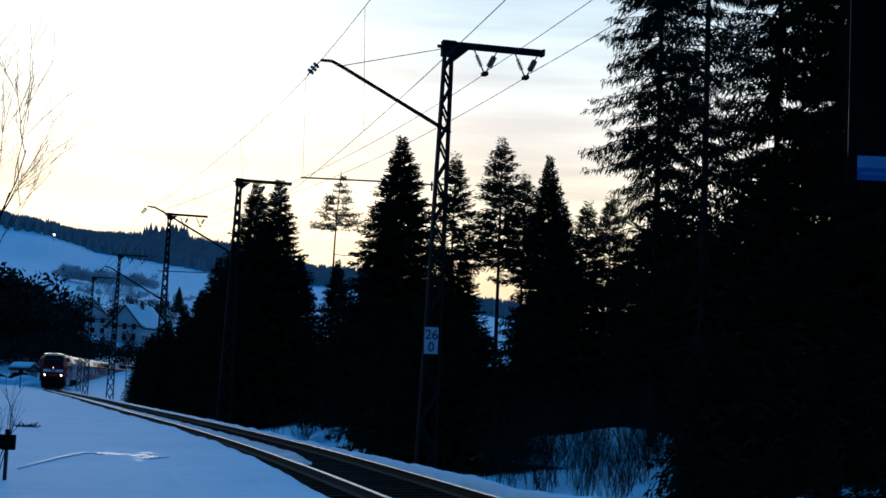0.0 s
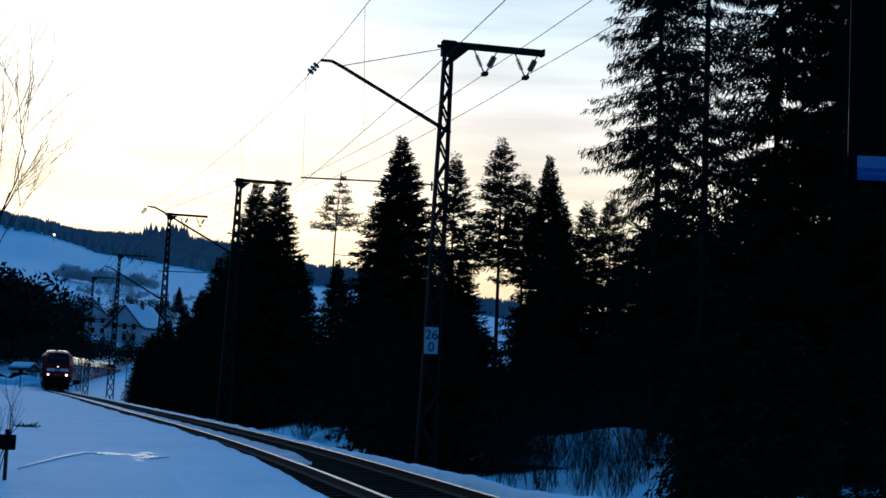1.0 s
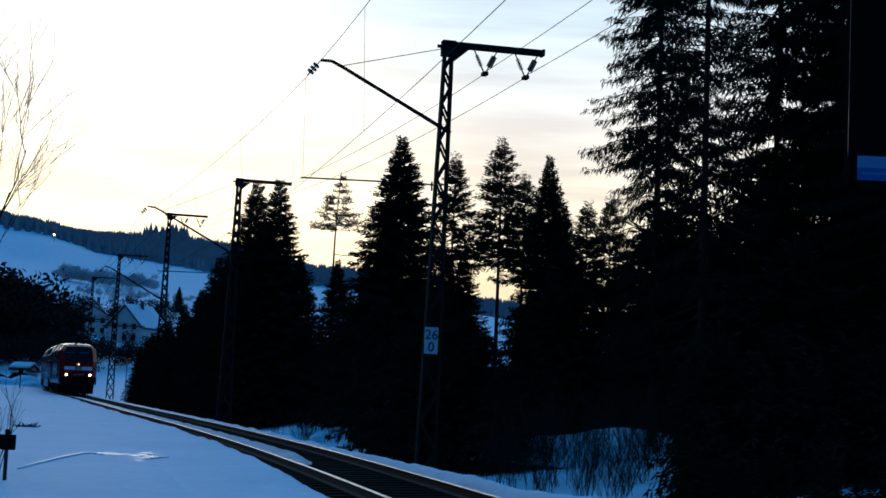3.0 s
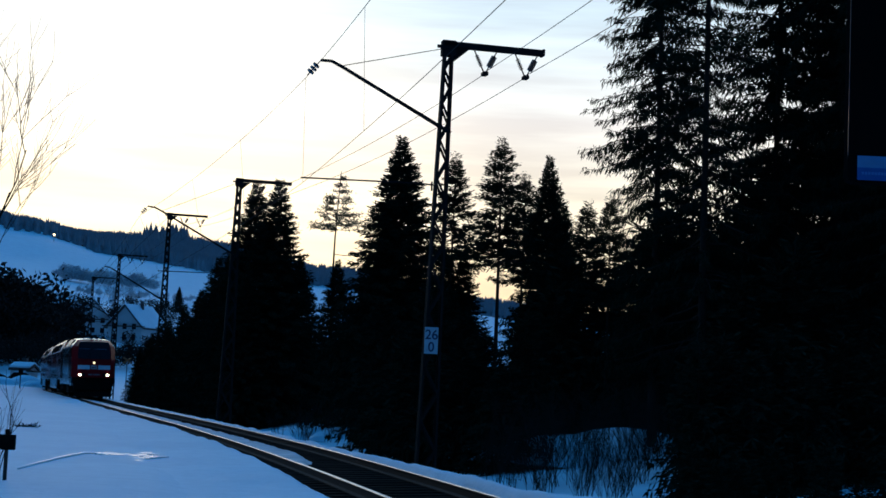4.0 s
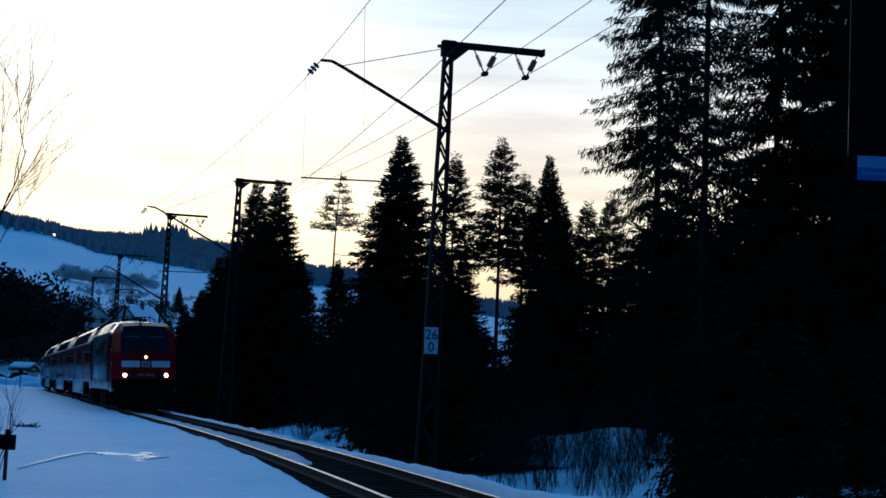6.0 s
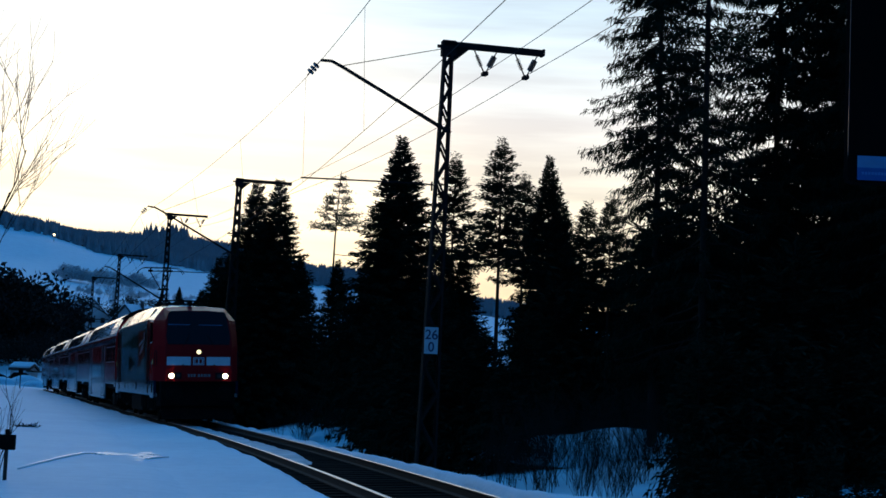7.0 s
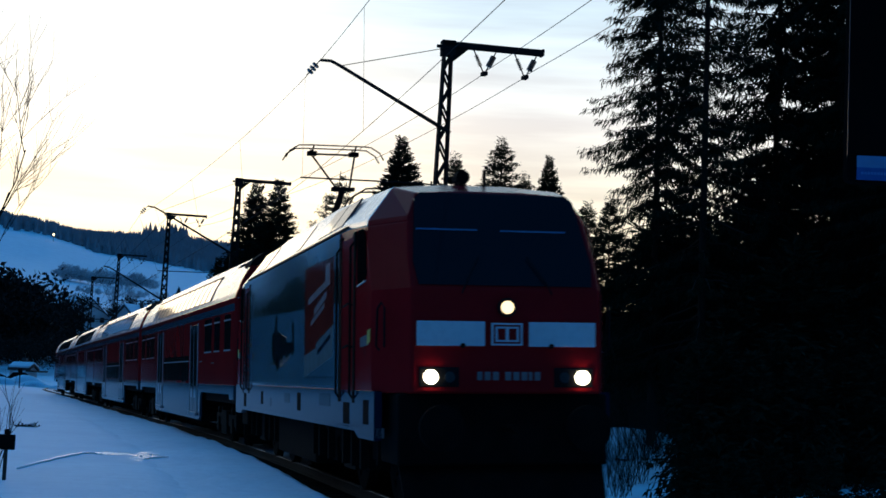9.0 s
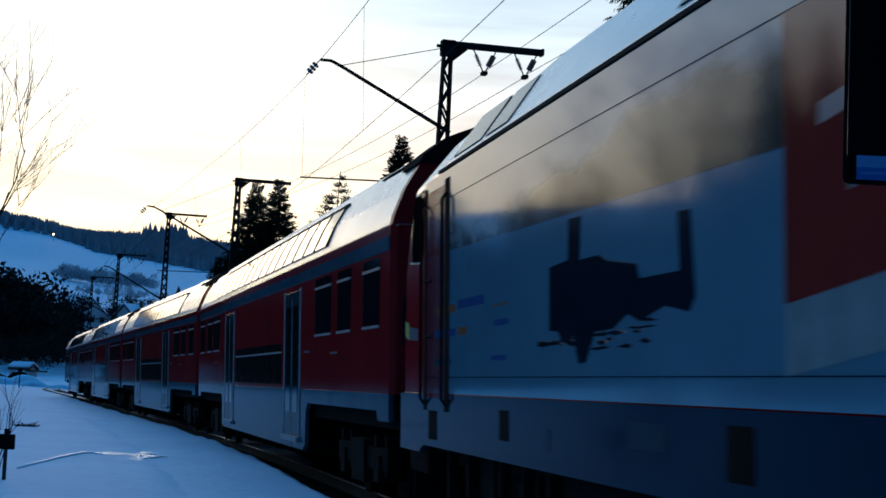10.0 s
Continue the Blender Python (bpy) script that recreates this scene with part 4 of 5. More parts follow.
    part("horn", g, BLACK, loco)
    g = G()
    g.tube([(2.5, 0.35, 4.15), (2.5, 0.35, 4.42)], 0.025, 6)
    part("aerial", g, BLACK, loco)

    def pantograph(u0, up, head_z):
        p = G()
        h = 4.40 if up else 4.34
        for du in (-0.55, 0.55):
            for w in (-0.5, 0.5):
                p.tube([(u0 + du, w, 4.14), (u0 + du, w, h)], 0.055, 8)
        p.box(u0 - 0.7, u0 + 0.7, -0.55, -0.45, h, h + 0.06)
        p.box(u0 - 0.7, u0 + 0.7, 0.45, 0.55, h, h + 0.06)
        p.box(u0 - 0.1, u0 + 0.1, -0.55, 0.55, h, h + 0.08)
        base = part("pantograph", p, BLACK, loco, "single-arm pantograph raised to the wire" if up else "folded pantograph")
        knee = (u0 - 1.9, 0, 5.22) if up else (u0 - 1.5, 0, 4.42)
        head = (u0 - 0.6, 0, head_z - 0.14)
        q = G()
        q.tube([(u0 + 0.1, 0, h + 0.06), knee], 0.085, 8, 0.06)
        q.tube([(u0 - 0.3, 0, h + 0.04), (knee[0] + 0.12, 0, knee[2] - 0.12)], 0.02, 6)
        q.box(knee[0] - 0.06, knee[0] + 0.10, -0.22, 0.22, knee[2] - 0.035, knee[2] + 0.035)
        part("lower_arm", q, BLACK, base)
        q = G()
        for w in (-1, 1):
            q.tube([(knee[0], w * 0.12, knee[2]), (head[0], w * 0.44, head[2])], 0.020, 6)
        q.tube([(head[0], -0.40, head[2]), (head[0], 0.40, head[2])], 0.022, 6)
        part("upper_arm", q, BLACK, base)
        q = G()
        for du in (-0.28, 0.22):
            q.tube([(head[0] + du, w, z) for w, z in ((-0.98, head_z - 0.26), (-0.90, head_z - 0.12), (-0.72, head_z - 0.01), (-0.5, head_z), (0.5, head_z), (0.72, head_z - 0.01), (0.90, head_z - 0.12), (0.98, head_z - 0.26))], 0.015, 6)
        for w in (-0.42, 0.42):
            q.tube([(head[0] - 0.28, w, head_z), (head[0], w, head[2]), (head[0] + 0.22, w, head_z)], 0.018, 5)
            q.box(head[0] - 0.10, head[0] + 0.10, w - 0.09, w + 0.09, head[2] - 0.03, head[2] + 0.05)
        part("contact_strip", q, BLACK, base)

    pantograph(14.0, True, 6.20)
    pantograph(6.4, False, 4.48)
    g = G()
    g.box(7.2, 12.4, -0.5, 0.5, 4.26, 4.36)
    part("roof_box", g, ROOF, loco, bevel=0.03)
    VEHICLES.append((loco, mid, 5.2))
    return loco


def build_coach(first):
    Lc, mid = 26.8, 13.4
    put = lambda u, w, z: (-w, mid - u, z)
    G = lambda: Geo(put)
    coach = thing("double_deck_coach", "red double-deck passenger coach with silver roof and grey skirt", "railway coach", "coaches of the train")
    e0, e1 = 0.22, Lc - 0.22
    W = 1.39
    ring = lambda u, prof: [(u, -x, z) for z, x in prof] + [(u, x, z) for z, x in reversed(prof)]
    g = G()
    g.loft([ring(e0, [(1.42, W - 0.06), (2.4, W - 0.06), (3.44, W - 0.07)]), ring(e0 + 0.12, [(1.42, W), (2.4, W), (3.44, W - 0.01)]),
            ring(e1 - 0.12, [(1.42, W), (2.4, W), (3.44, W - 0.01)]), ring(e1, [(1.42, W - 0.06), (2.4, W - 0.06), (3.44, W - 0.07)])])
    part("body", g, RED, coach, bevel=0.015)
    # upper deck: sloping sides drawn in to a rounded roof
    up = [(3.43, W - 0.012), (3.54, W - 0.04), (3.85, 1.22), (4.22, 1.0), (4.45, 0.72), (4.58, 0.38), (4.62, 0.1)]
    small = [(z - (0.03 if z > 3.4 else 0), x - 0.05) for z, x in up]
    g = G()
    g.loft([ring(e0, small), ring(e0 + 0.14, up), ring(e1 - 0.14, up), ring(e1, small)])
    part("roof", g, ROOF, coach, "glossy silver-grey roof", bevel=0.012)
    for end in (0, 1):
        at_ = (lambda u: Lc - u) if end else (lambda u: u)
        g = G()
        band = [(3.43, W - 0.004), (3.54, W - 0.03), (3.86, 1.232), (4.23, 1.012), (4.46, 0.73), (4.592, 0.39), (4.634, 0.1)]
        g.loft([ring(at_(e0 - 0.03), band), ring(at_(e0 + 0.16), band)])
        part("roof_end", g, RED, coach, "red roof end band")
        g = G()
        cap = [(4.16, 1.075), (4.26, 1.02), (4.48, 0.74), (4.612, 0.40), (4.654, 0.1)]
        g.loft([ring(at_(e0 - 0.05), cap), ring(at_(e0 + 0.95), cap)])
        part("roof_cap", g, BLACK, coach, "black roof cap")
    for sw in (-1, 1):
        g = G()
        side_box(g, e0 + 0.14, e1 - 0.14, 3.13, 3.30, sw, W, 0.006)
        part("stripe", g, GREY, coach, "light grey stripe under the upper deck, shade put into its colour")
        # skirt, cut out over the bogies
        g = G()
        pts = [(e0 + 0.1, 1.10), (e0 + 0.1, 1.43), (e1 - 0.1, 1.43), (e1 - 0.1, 1.10), (e1 - 0.75, 1.10), (e1 - 0.85, 1.22), (Lc - 6.7, 1.22), (Lc - 6.85, 1.1), (Lc - 6.9, 0.56), (Lc - 7.2, 0.48), (7.2, 0.48), (6.9, 0.56), (6.85, 1.1), (6.7, 1.22), (e0 + 0.85, 1.22), (e0 + 0.75, 1.10)]
        g.slab([(u, sw * (W - 0.06), z) for u, z in pts], (0, sw * 0.062, 0))
        part("skirt", g, GREY, coach, "light grey lower skirt, shade put into its colour")
        for flip in (0, 1):
            fl = (lambda u: Lc - u) if flip else (lambda u: u)
            for a, b in ((0.95, 2.0), (2.95, 3.95), (4.55, 5.95)):
                g = G()
                side_box(g, min(fl(a), fl(b)), max(fl(a), fl(b)), 2.26, 3.08, sw, W, 0.008)
                win = part("window", g, GLASS, coach, "dark coach window")
                for z in (2.225, 2.93):
                    g = G()
                    side_box(g, min(fl(a), fl(b)) - 0.02, max(fl(a), fl(b)) + 0.02, z, z + 0.035, sw, W, 0.016)
                    part("window_frame", g, FRAME, win)
            d0, d1 = sorted((fl(7.5), fl(9.3)))
            g = G()
            side_box(g, d0, d1, 0.66, 3.02, sw, W, 0.010)
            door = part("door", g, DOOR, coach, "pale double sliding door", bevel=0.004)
            m_ = (d0 + d1) / 2
            for a, b in ((d0 + 0.22, m_ - 0.14), (m_ + 0.14, d1 - 0.22)):
                g = G()
                side_box(g, a, b, 1.05, 2.78, sw, W, 0.015)
                part("door_window", g, GLASS, door)
            g = G()
            side_box(g, m_ - 0.012, m_ + 0.012, 0.66, 2.9, sw, W, 0.014)
            for a in (d0, d1):
                side_box(g, a - 0.04, a + 0.04, 0.62, 3.05, sw, W, 0.016)
            side_box(g, d0, d1, 0.58, 0.66, sw, W, 0.06)
            part("door_frame", g, FRAME, door)
        for k in range(7):
            a = 9.75 + k * 1.06
            g = G()
            side_box(g, a, a + 0.93, 1.50, 2.20, sw, W, 0.008)
            win = part("window", g, GLASS, coach, "dark coach window")
            g = G()
            side_box(g, a - 0.02, a + 0.95, 2.03, 2.06, sw, W, 0.014)
            part("window_frame", g, FRAME, win)
        for k in range(14):
            a = 5.2 + k * 1.19
            g = G()
            q = []
            for zz, xx in ((3.54, 1.362), (3.86, 1.216), (4.12, 1.066)):
                q.append((zz, xx))
            for (za, xa), (zb, xb) in zip(q[:-1], q[1:]):
                g.hexa([(a, sw * (xa - 0.03), za), (a + 1.05, sw * (xa - 0.03), za), (a + 1.05, sw * (xb - 0.03), zb), (a, sw * (xb - 0.03), zb),
                        (a, sw * (xa + 0.013), za + 0.006), (a + 1.05, sw * (xa + 0.013), za + 0.006), (a + 1.05, sw * (xb + 0.013), zb + 0.006), (a, sw * (xb + 0.013), zb + 0.006)])
            pane = part("upper_window", g, GLASS, coach, "dark curved upper deck window")
            for b0 in (a - 0.035, a + 1.05):
                g = Geo(put)
                for (za, xa), (zb, xb) in zip(q[:-1], q[1:]):
                    g.hexa([(b0, sw * (xa - 0.03), za), (b0 + 0.035, sw * (xa - 0.03), za), (b0 + 0.035, sw * (xb - 0.03), zb), (b0, sw * (xb - 0.03), zb),
                            (b0, sw * (xa + 0.017), za + 0.008), (b0 + 0.035, sw * (xa + 0.017), za + 0.008), (b0 + 0.035, sw * (xb + 0.017), zb + 0.008), (b0, sw * (xb + 0.017), zb + 0.008)])
                part("window_seal", g, RUBBER, pane)
        g = G()
        g.hexa([(5.0, sw * 1.03, 4.13), (22.0, sw * 1.03, 4.13), (22.0, sw * 1.03, 4.17), (5.0, sw * 1.03, 4.17),
                (5.0, sw * 1.085, 4.13), (22.0, sw * 1.085, 4.13), (22.0, sw * 1.06, 4.17), (5.0, sw * 1.06, 4.17)])
        part("drip_rail", g, RUBBER, coach)
        for u0, u1 in ((0.95, 3.0), (Lc - 3.0, Lc - 0.95)):
            g = G()
            g.hexa([(u0, sw * 0.88, 4.26), (u1, sw * 0.88, 4.26), (u1, sw * 0.78, 4.38), (u0, sw * 0.78, 4.38),
                    (u0, sw * 0.975, 4.27), (u1, sw * 0.975, 4.27), (u1, sw * 0.88, 4.345), (u0, sw * 0.88, 4.345)])
            part("roof_recess", g, BLACK, coach, "dark recessed air intake")
        for a, z in ((4.0, 1.95), (6.55, 2.0), (21.4, 1.95)):
            g = G()
            side_box(g, a, a + 0.55, z, z + 0.03, sw, W, 0.004)
            part("text_bar", g, PRINT, coach)
    for u in (3.1, 8.0, 18.6, 23.6):
        g = G()
        g.loft([ring(u - 0.9, [(4.55, 0.34), (4.68, 0.26)]), ring(u + 0.9, [(4.55, 0.34), (4.68, 0.26)])])
        part("roof_vent", g, SKIRT, coach, "dark roof ventilator", bevel=0.02)
    for u0, u1 in ((-0.02, e0 + 0.05), (e1 - 0.05, Lc + 0.02)):
        g = G()
        g.box(u0, u1, -0.75, 0.75, 1.15, 3.45)
        part("gangway_bellows", g, RUBBER, coach, "black rubber gangway bellows", bevel=0.05)
    g = G()
    g.box(0.4, Lc - 0.4, -1.25, 1.25, 1.0, 1.42)
    g.box(7.3, Lc - 7.3, -1.28, 1.28, 0.42, 1.1)
    part("underframe", g, BLACK, coach, "black underframe", bevel=0.03)
    for u in (mid - 10, mid + 10):
        bogie(coach, put, u, 2.5, 0.46, 1.05)
    VEHICLES.append((coach, 18.35 + mid + 26.8 * first, 10.0))
    return coach


build_locomotive()
for k in range(4):
    build_coach(k)


def motions():
    """Keys the train along the track and turns its wheels."""
    times = [0.25 * k for k in range(int(T_END * 4) + 1)]
    times = sorted(set(times) | {9.1, 9.2, 9.3, 9.4, 9.6, 9.7, 9.8, 9.9})
    for ob, centre, reach in VEHICLES:
        walk(ob, [(t, vehicle_pose(t, centre, reach)) for t in times])
    ticks = [k / FPS for k in range(int(T_END * FPS) + 1)]
    start = front_at(0)
    rolled = [start - front_at(t) for t in ticks]
    for wheel, y, radius in WHEELSETS:
        walk(wheel, [(t, pose(0, y, radius, -math.degrees(d / radius), 0, 0)) for t, d in zip(ticks, rolled)])


# ---- trees ----
def fans(rng, base, way, length, width):
    """Kite-shaped sprays, all at once: base (n,3), way (n,3) unit, length and width (n,)."""
    n = len(base)
    side = np.cross(way, rng.normal(size=(n, 3)))
    side /= np.linalg.norm(side, axis=1)[:, None] + 1e-9
    a, tip = base, base + way * length[:, None]
    m = base + way * (length * 0.42)[:, None]
    v = np.stack([a, m + side * (width / 2)[:, None], tip, m - side * (width / 2)[:, None]], 1).reshape(-1, 3)
    return v


def kite_mesh(name, v, mat):
    n = len(v) // 4
    me = bpy.data.meshes.new(name)
    me.vertices.add(len(v))
    me.vertices.foreach_set("co", np.asarray(v, np.float32).ravel())
    me.loops.add(n * 4)
    me.loops.foreach_set("vertex_index", np.arange(n * 4, dtype=np.int32))
    me.polygons.add(n)
    me.polygons.foreach_set("loop_start", np.arange(0, n * 4, 4, dtype=np.int32))
    me.polygons.foreach_set("loop_total", np.full(n, 4, np.int32))
    me.materials.append(mat)
    me.update()
    me.validate()
    return me


def spruce(label, height, radius, seed, bare=0.06, gap=0.34, per_m=22, spray=0.34, droop=0.25, fill=1.0, power=0.8, dead=0.0, limit=None, even=0.45, thin=1.0, hang=0.0, waist=0.0):
    """A spruce: tapered trunk with whorls of drooping limbs, and a crown of many sprays hanging from them."""
    rng = np.random.RandomState(seed)
    ob = thing("spruce_tree", label, "conifer tree", "conifers beside the track")
    limbs = Geo()
    lean = rng.uniform(-0.01, 0.01, 2)
    tr = 0.0075 * height + 0.03
    limbs.tube([(lean[0] * z, lean[1] * z, z) for z in np.linspace(-0.4, height, 9)], tr * (0.62 if height > 20 else 1.0), 9, 0.012)
    V = []
    z = bare * height
    while z < height - 0.15:
        f = (height - z) / height
        reach = radius * (f ** power) * (0.6 + 0.4 * min(1, (1 - f) / 0.12 if bare > 0.02 else 1))
        if z < waist:
            reach *= 0.52
        hidden = limit is not None and z > limit
        nb = rng.randint(7, 11)
        a0 = rng.uniform(0, 6.28)
        for k in range(nb):
            if rng.rand() > fill:
                continue
            az = a0 + k * 6.283 / nb + rng.normal(0, 0.3)
            zb = z + rng.uniform(-0.8, 0.8) * gap
            L = max(0.18, reach * (even + (1.07 - even) * rng.rand() ** 0.6))
            d = np.array([math.cos(az), math.sin(az), 0.0])
            rise_ = 0.45 * (1 - f) ** 2 - 0.10 * f
            n = max(3, int(L / 0.28))
            q = np.linspace(0, 1, n + 1)
            sp = np.stack([lean[0] * zb + d[0] * L * q, lean[1] * zb + d[1] * L * q,
                           zb + L * (rise_ * q - droop * (1.3 * q ** 2 - 0.75 * q ** 4) * (0.4 + f)) + 0.04 * np.sin(q * 9 + az)], 1)
            if L > 0.5:
                limbs.tube([tuple(p_) for p_ in sp[:: max(1, n // 4)]], 0.010 + 0.010 * L, 3, 0.004)
            if dead and f > 1 - dead and rng.rand() < 0.75:
                continue
            cnt = int(per_m * L * (0.35 if hidden else 1)) + 3
            u = 0.12 + 0.88 * rng.rand(cnt) ** 0.75
            base = np.stack([np.interp(u, q, sp[:, i]) for i in range(3)], 1)
            sd = np.where(rng.rand(cnt) < 0.5, -1.0, 1.0)
            across = np.stack([-d[1] * sd, d[0] * sd, np.zeros(cnt)], 1)
            way = across * rng.uniform(0.2, 1.0, (cnt, 1)) + d[None] * rng.uniform(0.1, 0.9, (cnt, 1))
            way[:, 2] += -rng.uniform(0.0, 1.0, cnt) * (0.4 + 2.2 * f * f) + 0.45 * (1 - f)
            way[:, 2] -= hang * rng.uniform(0.3, 1.0, cnt)
            way /= np.linalg.norm(way, axis=1)[:, None]
            base = base + rng.normal(0, 0.05, (cnt, 3))
            ln = spray * (0.5 + 0.8 * rng.rand(cnt)) * (0.55 + 0.45 * min(1.0, L / 1.2)) * (1.1 - 0.45 * u)
            V.append(fans(rng, base, way, ln, thin * (0.022 + ln * rng.uniform(0.10, 0.24, cnt))))
        z += gap * rng.uniform(0.75, 1.25) * (0.55 + 0.6 * f)
    part("trunk", limbs, BARK, ob, "dark bark trunk with thin limbs")
    c = new("crown", kite_mesh("crown", np.concatenate(V), NEEDLE))
    c.parent = ob
    tagged(c, "dark green drooping needle sprays")
    return ob


def stand(ob, x, y, turn=0.0, size=1.0, tall=1.0, label=""):
    z = floor_z(x, y) - 0.05
    m = Matrix.Translation((x, y, z)) @ Matrix.Rotation(turn, 4, "Z") @ Matrix.Diagonal((size, size, size * tall, 1))
    c = copy_thing(ob, m)
    if label:
        c["label"] = label
    return c


def placed(ob, x, y, turn=0.0):
    ob.matrix_world = Matrix.Translation((x, y, floor_z(x, y) - 0.05)) @ Matrix.Rotation(turn, 4, "Z")
    return ob


BIG = "tall dark spruce with drooping branches at the forest edge"
SLIM = "slim pointed spruce standing dark against the sky"
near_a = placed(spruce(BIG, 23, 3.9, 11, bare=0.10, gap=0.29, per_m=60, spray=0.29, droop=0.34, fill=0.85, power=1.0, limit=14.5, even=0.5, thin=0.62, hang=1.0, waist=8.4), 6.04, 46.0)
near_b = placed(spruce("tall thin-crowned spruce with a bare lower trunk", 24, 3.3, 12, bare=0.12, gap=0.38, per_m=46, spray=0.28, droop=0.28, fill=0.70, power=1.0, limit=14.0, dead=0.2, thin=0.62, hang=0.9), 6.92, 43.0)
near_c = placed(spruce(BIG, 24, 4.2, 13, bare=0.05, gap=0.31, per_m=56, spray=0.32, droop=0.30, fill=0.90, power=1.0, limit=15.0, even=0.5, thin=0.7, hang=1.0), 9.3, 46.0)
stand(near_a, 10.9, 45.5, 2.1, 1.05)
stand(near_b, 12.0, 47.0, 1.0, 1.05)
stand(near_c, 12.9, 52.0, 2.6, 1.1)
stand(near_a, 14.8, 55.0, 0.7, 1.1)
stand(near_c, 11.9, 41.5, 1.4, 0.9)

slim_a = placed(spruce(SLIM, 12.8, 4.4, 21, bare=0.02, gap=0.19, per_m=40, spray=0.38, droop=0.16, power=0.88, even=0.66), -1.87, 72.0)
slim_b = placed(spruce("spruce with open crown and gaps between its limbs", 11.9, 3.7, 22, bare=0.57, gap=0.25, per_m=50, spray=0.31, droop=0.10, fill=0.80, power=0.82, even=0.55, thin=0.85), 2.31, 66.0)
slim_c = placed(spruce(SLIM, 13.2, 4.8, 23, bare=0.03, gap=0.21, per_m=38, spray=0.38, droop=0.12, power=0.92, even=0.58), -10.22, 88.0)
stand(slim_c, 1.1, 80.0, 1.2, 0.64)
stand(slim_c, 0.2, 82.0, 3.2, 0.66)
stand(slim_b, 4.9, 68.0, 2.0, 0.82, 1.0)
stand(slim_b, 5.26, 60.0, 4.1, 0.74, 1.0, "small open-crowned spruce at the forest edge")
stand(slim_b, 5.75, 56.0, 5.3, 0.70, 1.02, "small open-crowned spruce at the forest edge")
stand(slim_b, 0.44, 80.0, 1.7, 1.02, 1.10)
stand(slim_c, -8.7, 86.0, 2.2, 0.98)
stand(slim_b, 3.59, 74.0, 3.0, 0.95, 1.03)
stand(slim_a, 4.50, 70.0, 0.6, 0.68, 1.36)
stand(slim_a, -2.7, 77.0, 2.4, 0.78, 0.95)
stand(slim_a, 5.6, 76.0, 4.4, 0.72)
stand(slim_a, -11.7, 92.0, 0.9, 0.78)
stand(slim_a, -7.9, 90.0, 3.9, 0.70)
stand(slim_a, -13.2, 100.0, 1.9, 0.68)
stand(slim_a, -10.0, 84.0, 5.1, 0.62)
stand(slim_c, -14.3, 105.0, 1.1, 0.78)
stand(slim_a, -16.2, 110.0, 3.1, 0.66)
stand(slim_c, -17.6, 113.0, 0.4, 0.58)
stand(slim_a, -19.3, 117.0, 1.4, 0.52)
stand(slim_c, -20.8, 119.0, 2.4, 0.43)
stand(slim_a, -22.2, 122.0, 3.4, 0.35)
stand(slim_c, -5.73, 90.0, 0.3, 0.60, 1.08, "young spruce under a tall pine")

# undergrowth of young conifers that closes the forest edge
young = placed(spruce("dense young spruce in the undergrowth", 5.2, 2.2, 31, bare=0.0, gap=0.28, per_m=15, spray=0.56, droop=0.18, power=0.62), 6.9, 54.0)
rng_y = random.Random(5)
rows = []
for k in range(10):
    rows.append((-0.5 + k * 1.0 + rng_y.uniform(-0.3, 0.3), 80 + rng_y.uniform(-4, 6), rng_y.uniform(0.75, 0.95)))
for k in range(11):
    rows.append((2.8 + k * 1.0 + rng_y.uniform(-0.3, 0.3), 56 + rng_y.uniform(-3, 4), rng_y.uniform(0.85, 1.3)))
for k in range(8):
    rows.append((-16.5 + k * 1.1 + rng_y.uniform(-0.3, 0.3), 98 - k * 1.7 + rng_y.uniform(-2, 2), rng_y.uniform(0.7, 0.95)))
for k in range(9):
    rows.append((-20.6 + k * 0.75 + rng_y.uniform(-0.2, 0.2), 121 - k * 1.9 + rng_y.uniform(-2, 2), rng_y.uniform(0.55, 0.75)))
for k in range(8):
    rows.append((-2.2 + k * 0.62, 62 + rng_y.uniform(-4, 3), rng_y.uniform(0.6, 0.95)))
for k in range(9):
    rows.append((7.4 + k * 0.6, 40 + rng_y.uniform(-2.5, 3.5), rng_y.uniform(0.7, 1.05)))
for k in range(8):
    rows.append((-1.4 + k * 0.55, 49 + rng_y.uniform(-3, 4), rng_y.uniform(0.5, 0.8)))
for k in range(9):
    rows.append((5.5 + k * 0.55, 34.5 + rng_y.uniform(-1.2, 1.2), rng_y.uniform(0.40, 0.6)))
for k in range(10):
    rows.append((7.2 + k * 0.85, 57 + rng_y.uniform(-2, 3), rng_y.uniform(1.35, 1.65)))
for k in range(9):
    rows.append((3.75 + k * 0.38 + rng_y.uniform(-0.1, 0.1), 25.5 + rng_y.uniform(-1.5, 1.0), rng_y.uniform(0.26, 0.38)))
for x, y, sz in rows:
    if 0.017 < x / y < 0.053 and y > 52:
        continue
    stand(young, x, y, rng_y.uniform(0, 6.28), sz, rng_y.uniform(0.85, 1.25))


